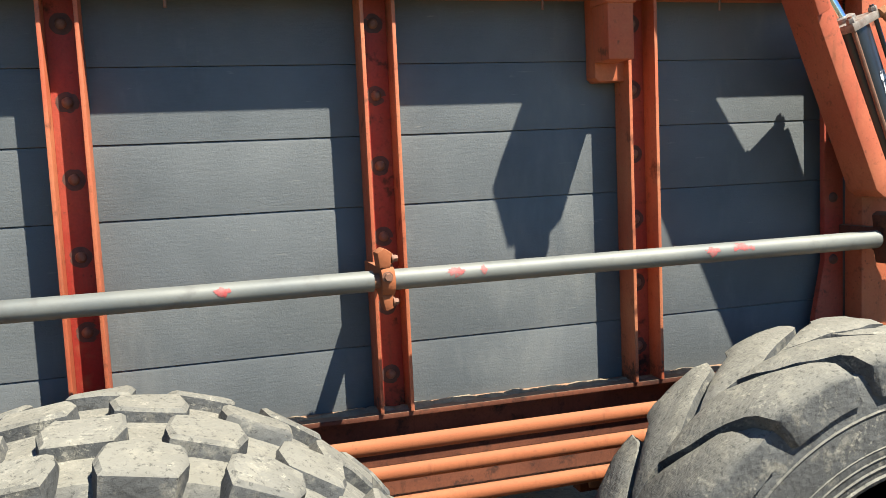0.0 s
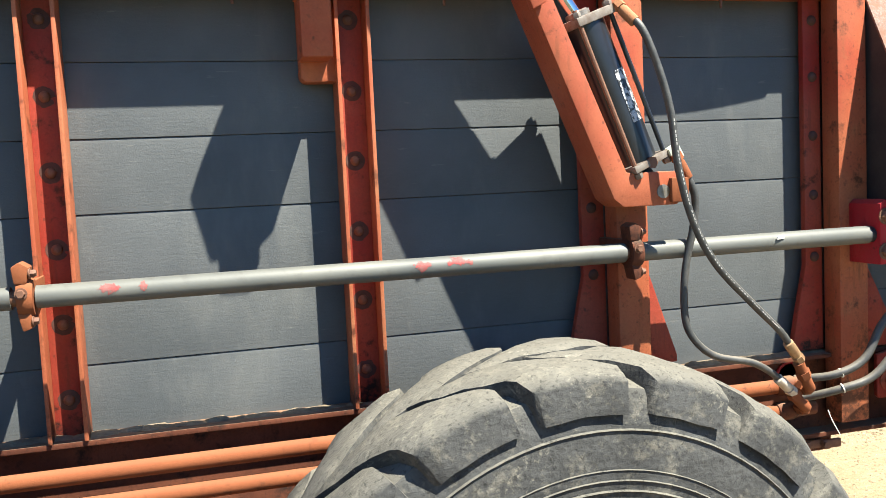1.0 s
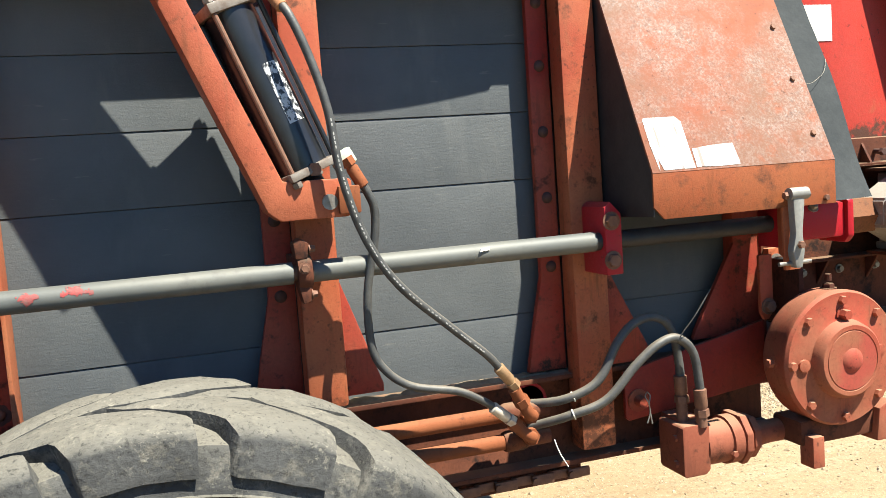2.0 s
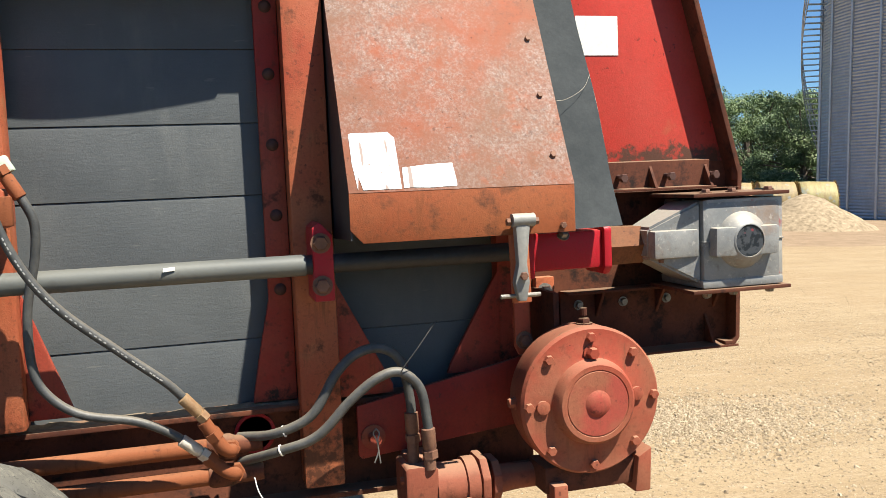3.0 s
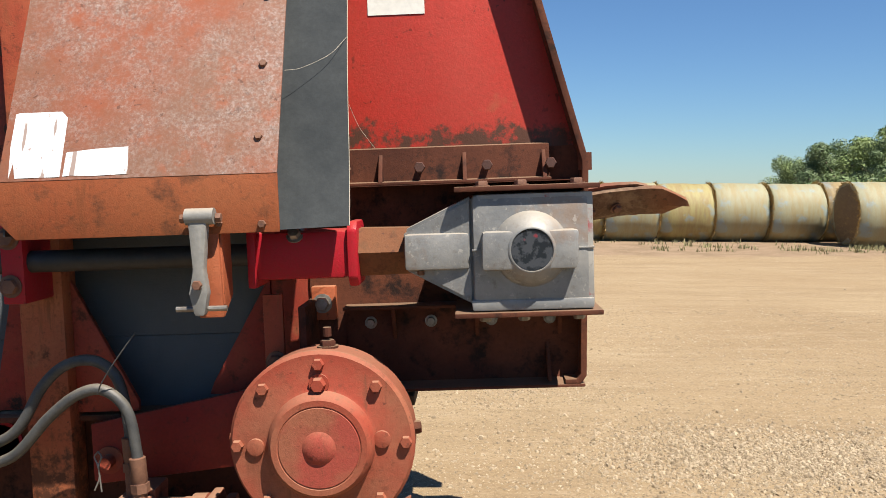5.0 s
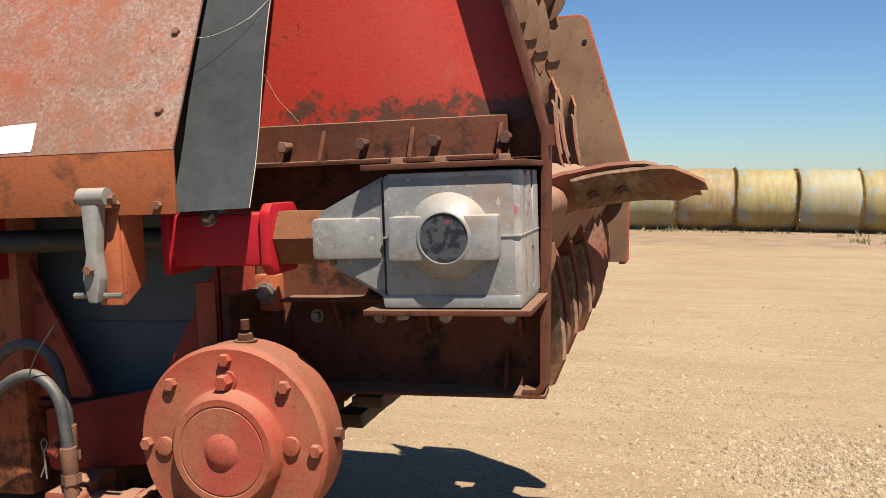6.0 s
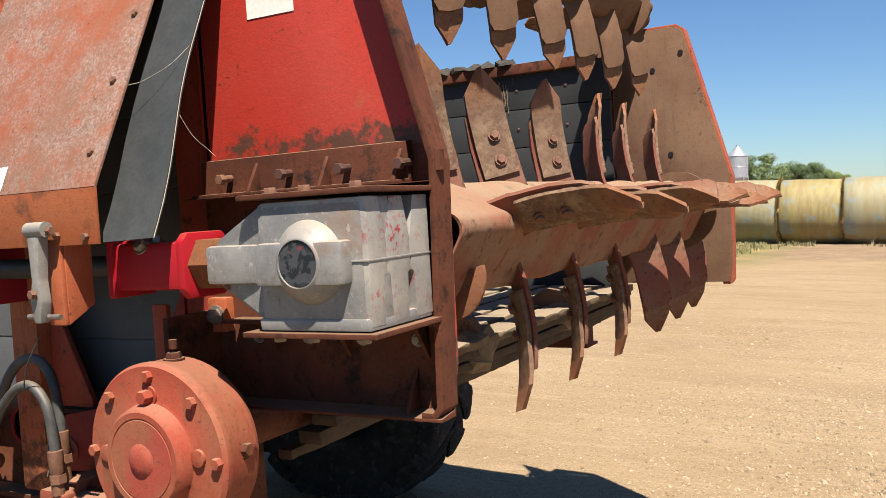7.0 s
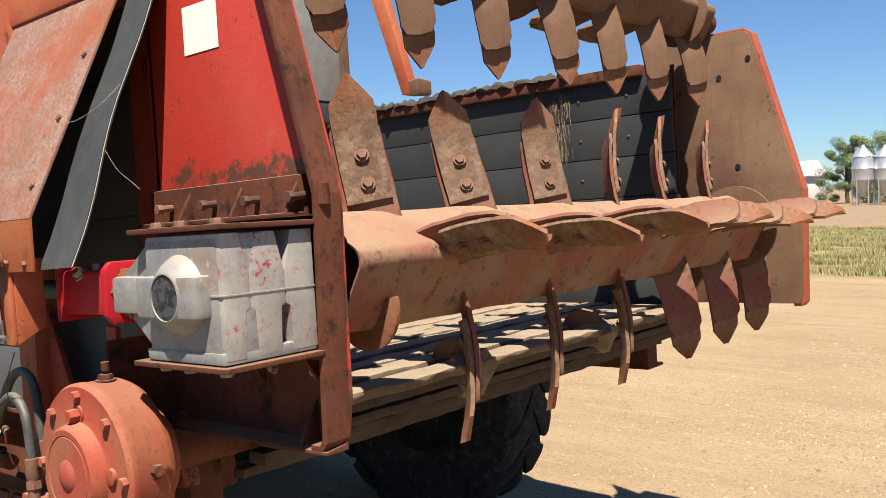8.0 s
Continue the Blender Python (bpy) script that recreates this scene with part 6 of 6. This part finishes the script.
def stones():
    g_ = random.Random(31)
    verts, faces = [], []
    for i in range(100000):
        if i >= 80000:
            x, y = 5.5 + g_.gauss(0, 0.85), 5.35 + g_.gauss(0, 0.36)
        elif i < 62000:
            x, y = 2.6 + 8.5 * g_.random() ** 1.15 + g_.gauss(0, 0.6), 2.4 + 9 * g_.random() ** 1.15 + g_.gauss(0, 0.7)
            if noise.noise(Vector((x * 0.45, y * 0.9, 3))) < 0.02 and g_.random() < 0.5:
                continue
        else:
            x, y = g_.uniform(-3, 18), g_.uniform(4, 24)
        s = (0.0035 + 0.0075 * g_.random() ** 1.8) * (1.9 if g_.random() < (0.20 if i >= 80000 else 0.03) else 1)
        z = 0.03 * noise.noise(Vector((x * 0.35, y * 0.35, 0)))
        a = g_.uniform(0, 6.28)
        k = len(verts)
        for j in range(4):
            q = a + j * 1.57 + g_.uniform(-.3, .3)
            verts.append((x + s * 1.2 * math.cos(q), y + s * math.sin(q), z - 0.003))
        for j in range(3):
            q = a + j * 2.1 + g_.uniform(-.3, .3)
            verts.append((x + s * 0.6 * math.cos(q), y + s * 0.6 * math.sin(q), z + s * g_.uniform(0.4, 0.8)))
        faces += [(k + 4, k + 5, k + 6), (k, k + 1, k + 4), (k + 1, k + 5, k + 4), (k + 1, k + 2, k + 5), (k + 2, k + 6, k + 5), (k + 2, k + 3, k + 6), (k + 3, k, k + 6), (k, k + 4, k + 6)]
    me = bpy.data.meshes.new("gravel_stones")
    me.from_pydata(verts, [], faces)
    me.materials.append(STONE)
    ob = new("gravel_stones", me)
    ob.location.z = GROUND_Z
    tagged(ob, "loose pale gravel stones on the yard", "gravel", kind="stuff")


stones()


def tufts(name, areas, mat_, label, count, hmin, hmax, seed):
    g_ = random.Random(seed)
    verts, faces = [], []
    for i in range(count):
        x0, x1, y0, y1 = g_.choice(areas)
        cx, cy = g_.uniform(x0, x1), g_.uniform(y0, y1)
        if noise.noise(Vector((cx * 0.6, cy * 0.9, 8))) < -0.05:
            continue
        for _ in range(9):
            x, y = cx + g_.gauss(0, 0.09), cy + g_.gauss(0, 0.09)
            h, a = g_.uniform(hmin, hmax), g_.uniform(0, 6.28)
            k = len(verts)
            w = 0.007 + 0.0005 * y
            verts += [(x - w * math.cos(a), y - w * math.sin(a), -0.02), (x + w * math.cos(a), y + w * math.sin(a), -0.02), (x + g_.uniform(-.5, .5) * h, y + g_.uniform(-.5, .5) * h, h)]
            faces.append((k, k + 1, k + 2))
    me = bpy.data.meshes.new(name)
    me.from_pydata(verts, [], faces)
    me.materials.append(mat_)
    ob = new(name, me)
    ob.location.z = GROUND_Z
    tagged(ob, label, "grass", kind="stuff")


tufts("weeds", [(-2, 12, 25.0, 25.6), (8, 12.5, 21.2, 24.9), (10.5, 15.5, 21.8, 22.9), (19.2, 22.0, 27.6, 29.0), (13, 18, 23.2, 23.6), (-8, 2, 22, 25.4)], WEED, "dry green weeds along the foot of the bales", 420, 0.05, 0.17, 41)
tufts("dry_grass", [(-7, 0.5, 18.7, 25.2), (-8, 0.1, 18.8, 22.5), (-13, -1.3, 25, 32), (-17, -3, 32, 40)], GRASS, "strip of dry grass beyond the yard", 20000, 0.04, 0.15, 42)
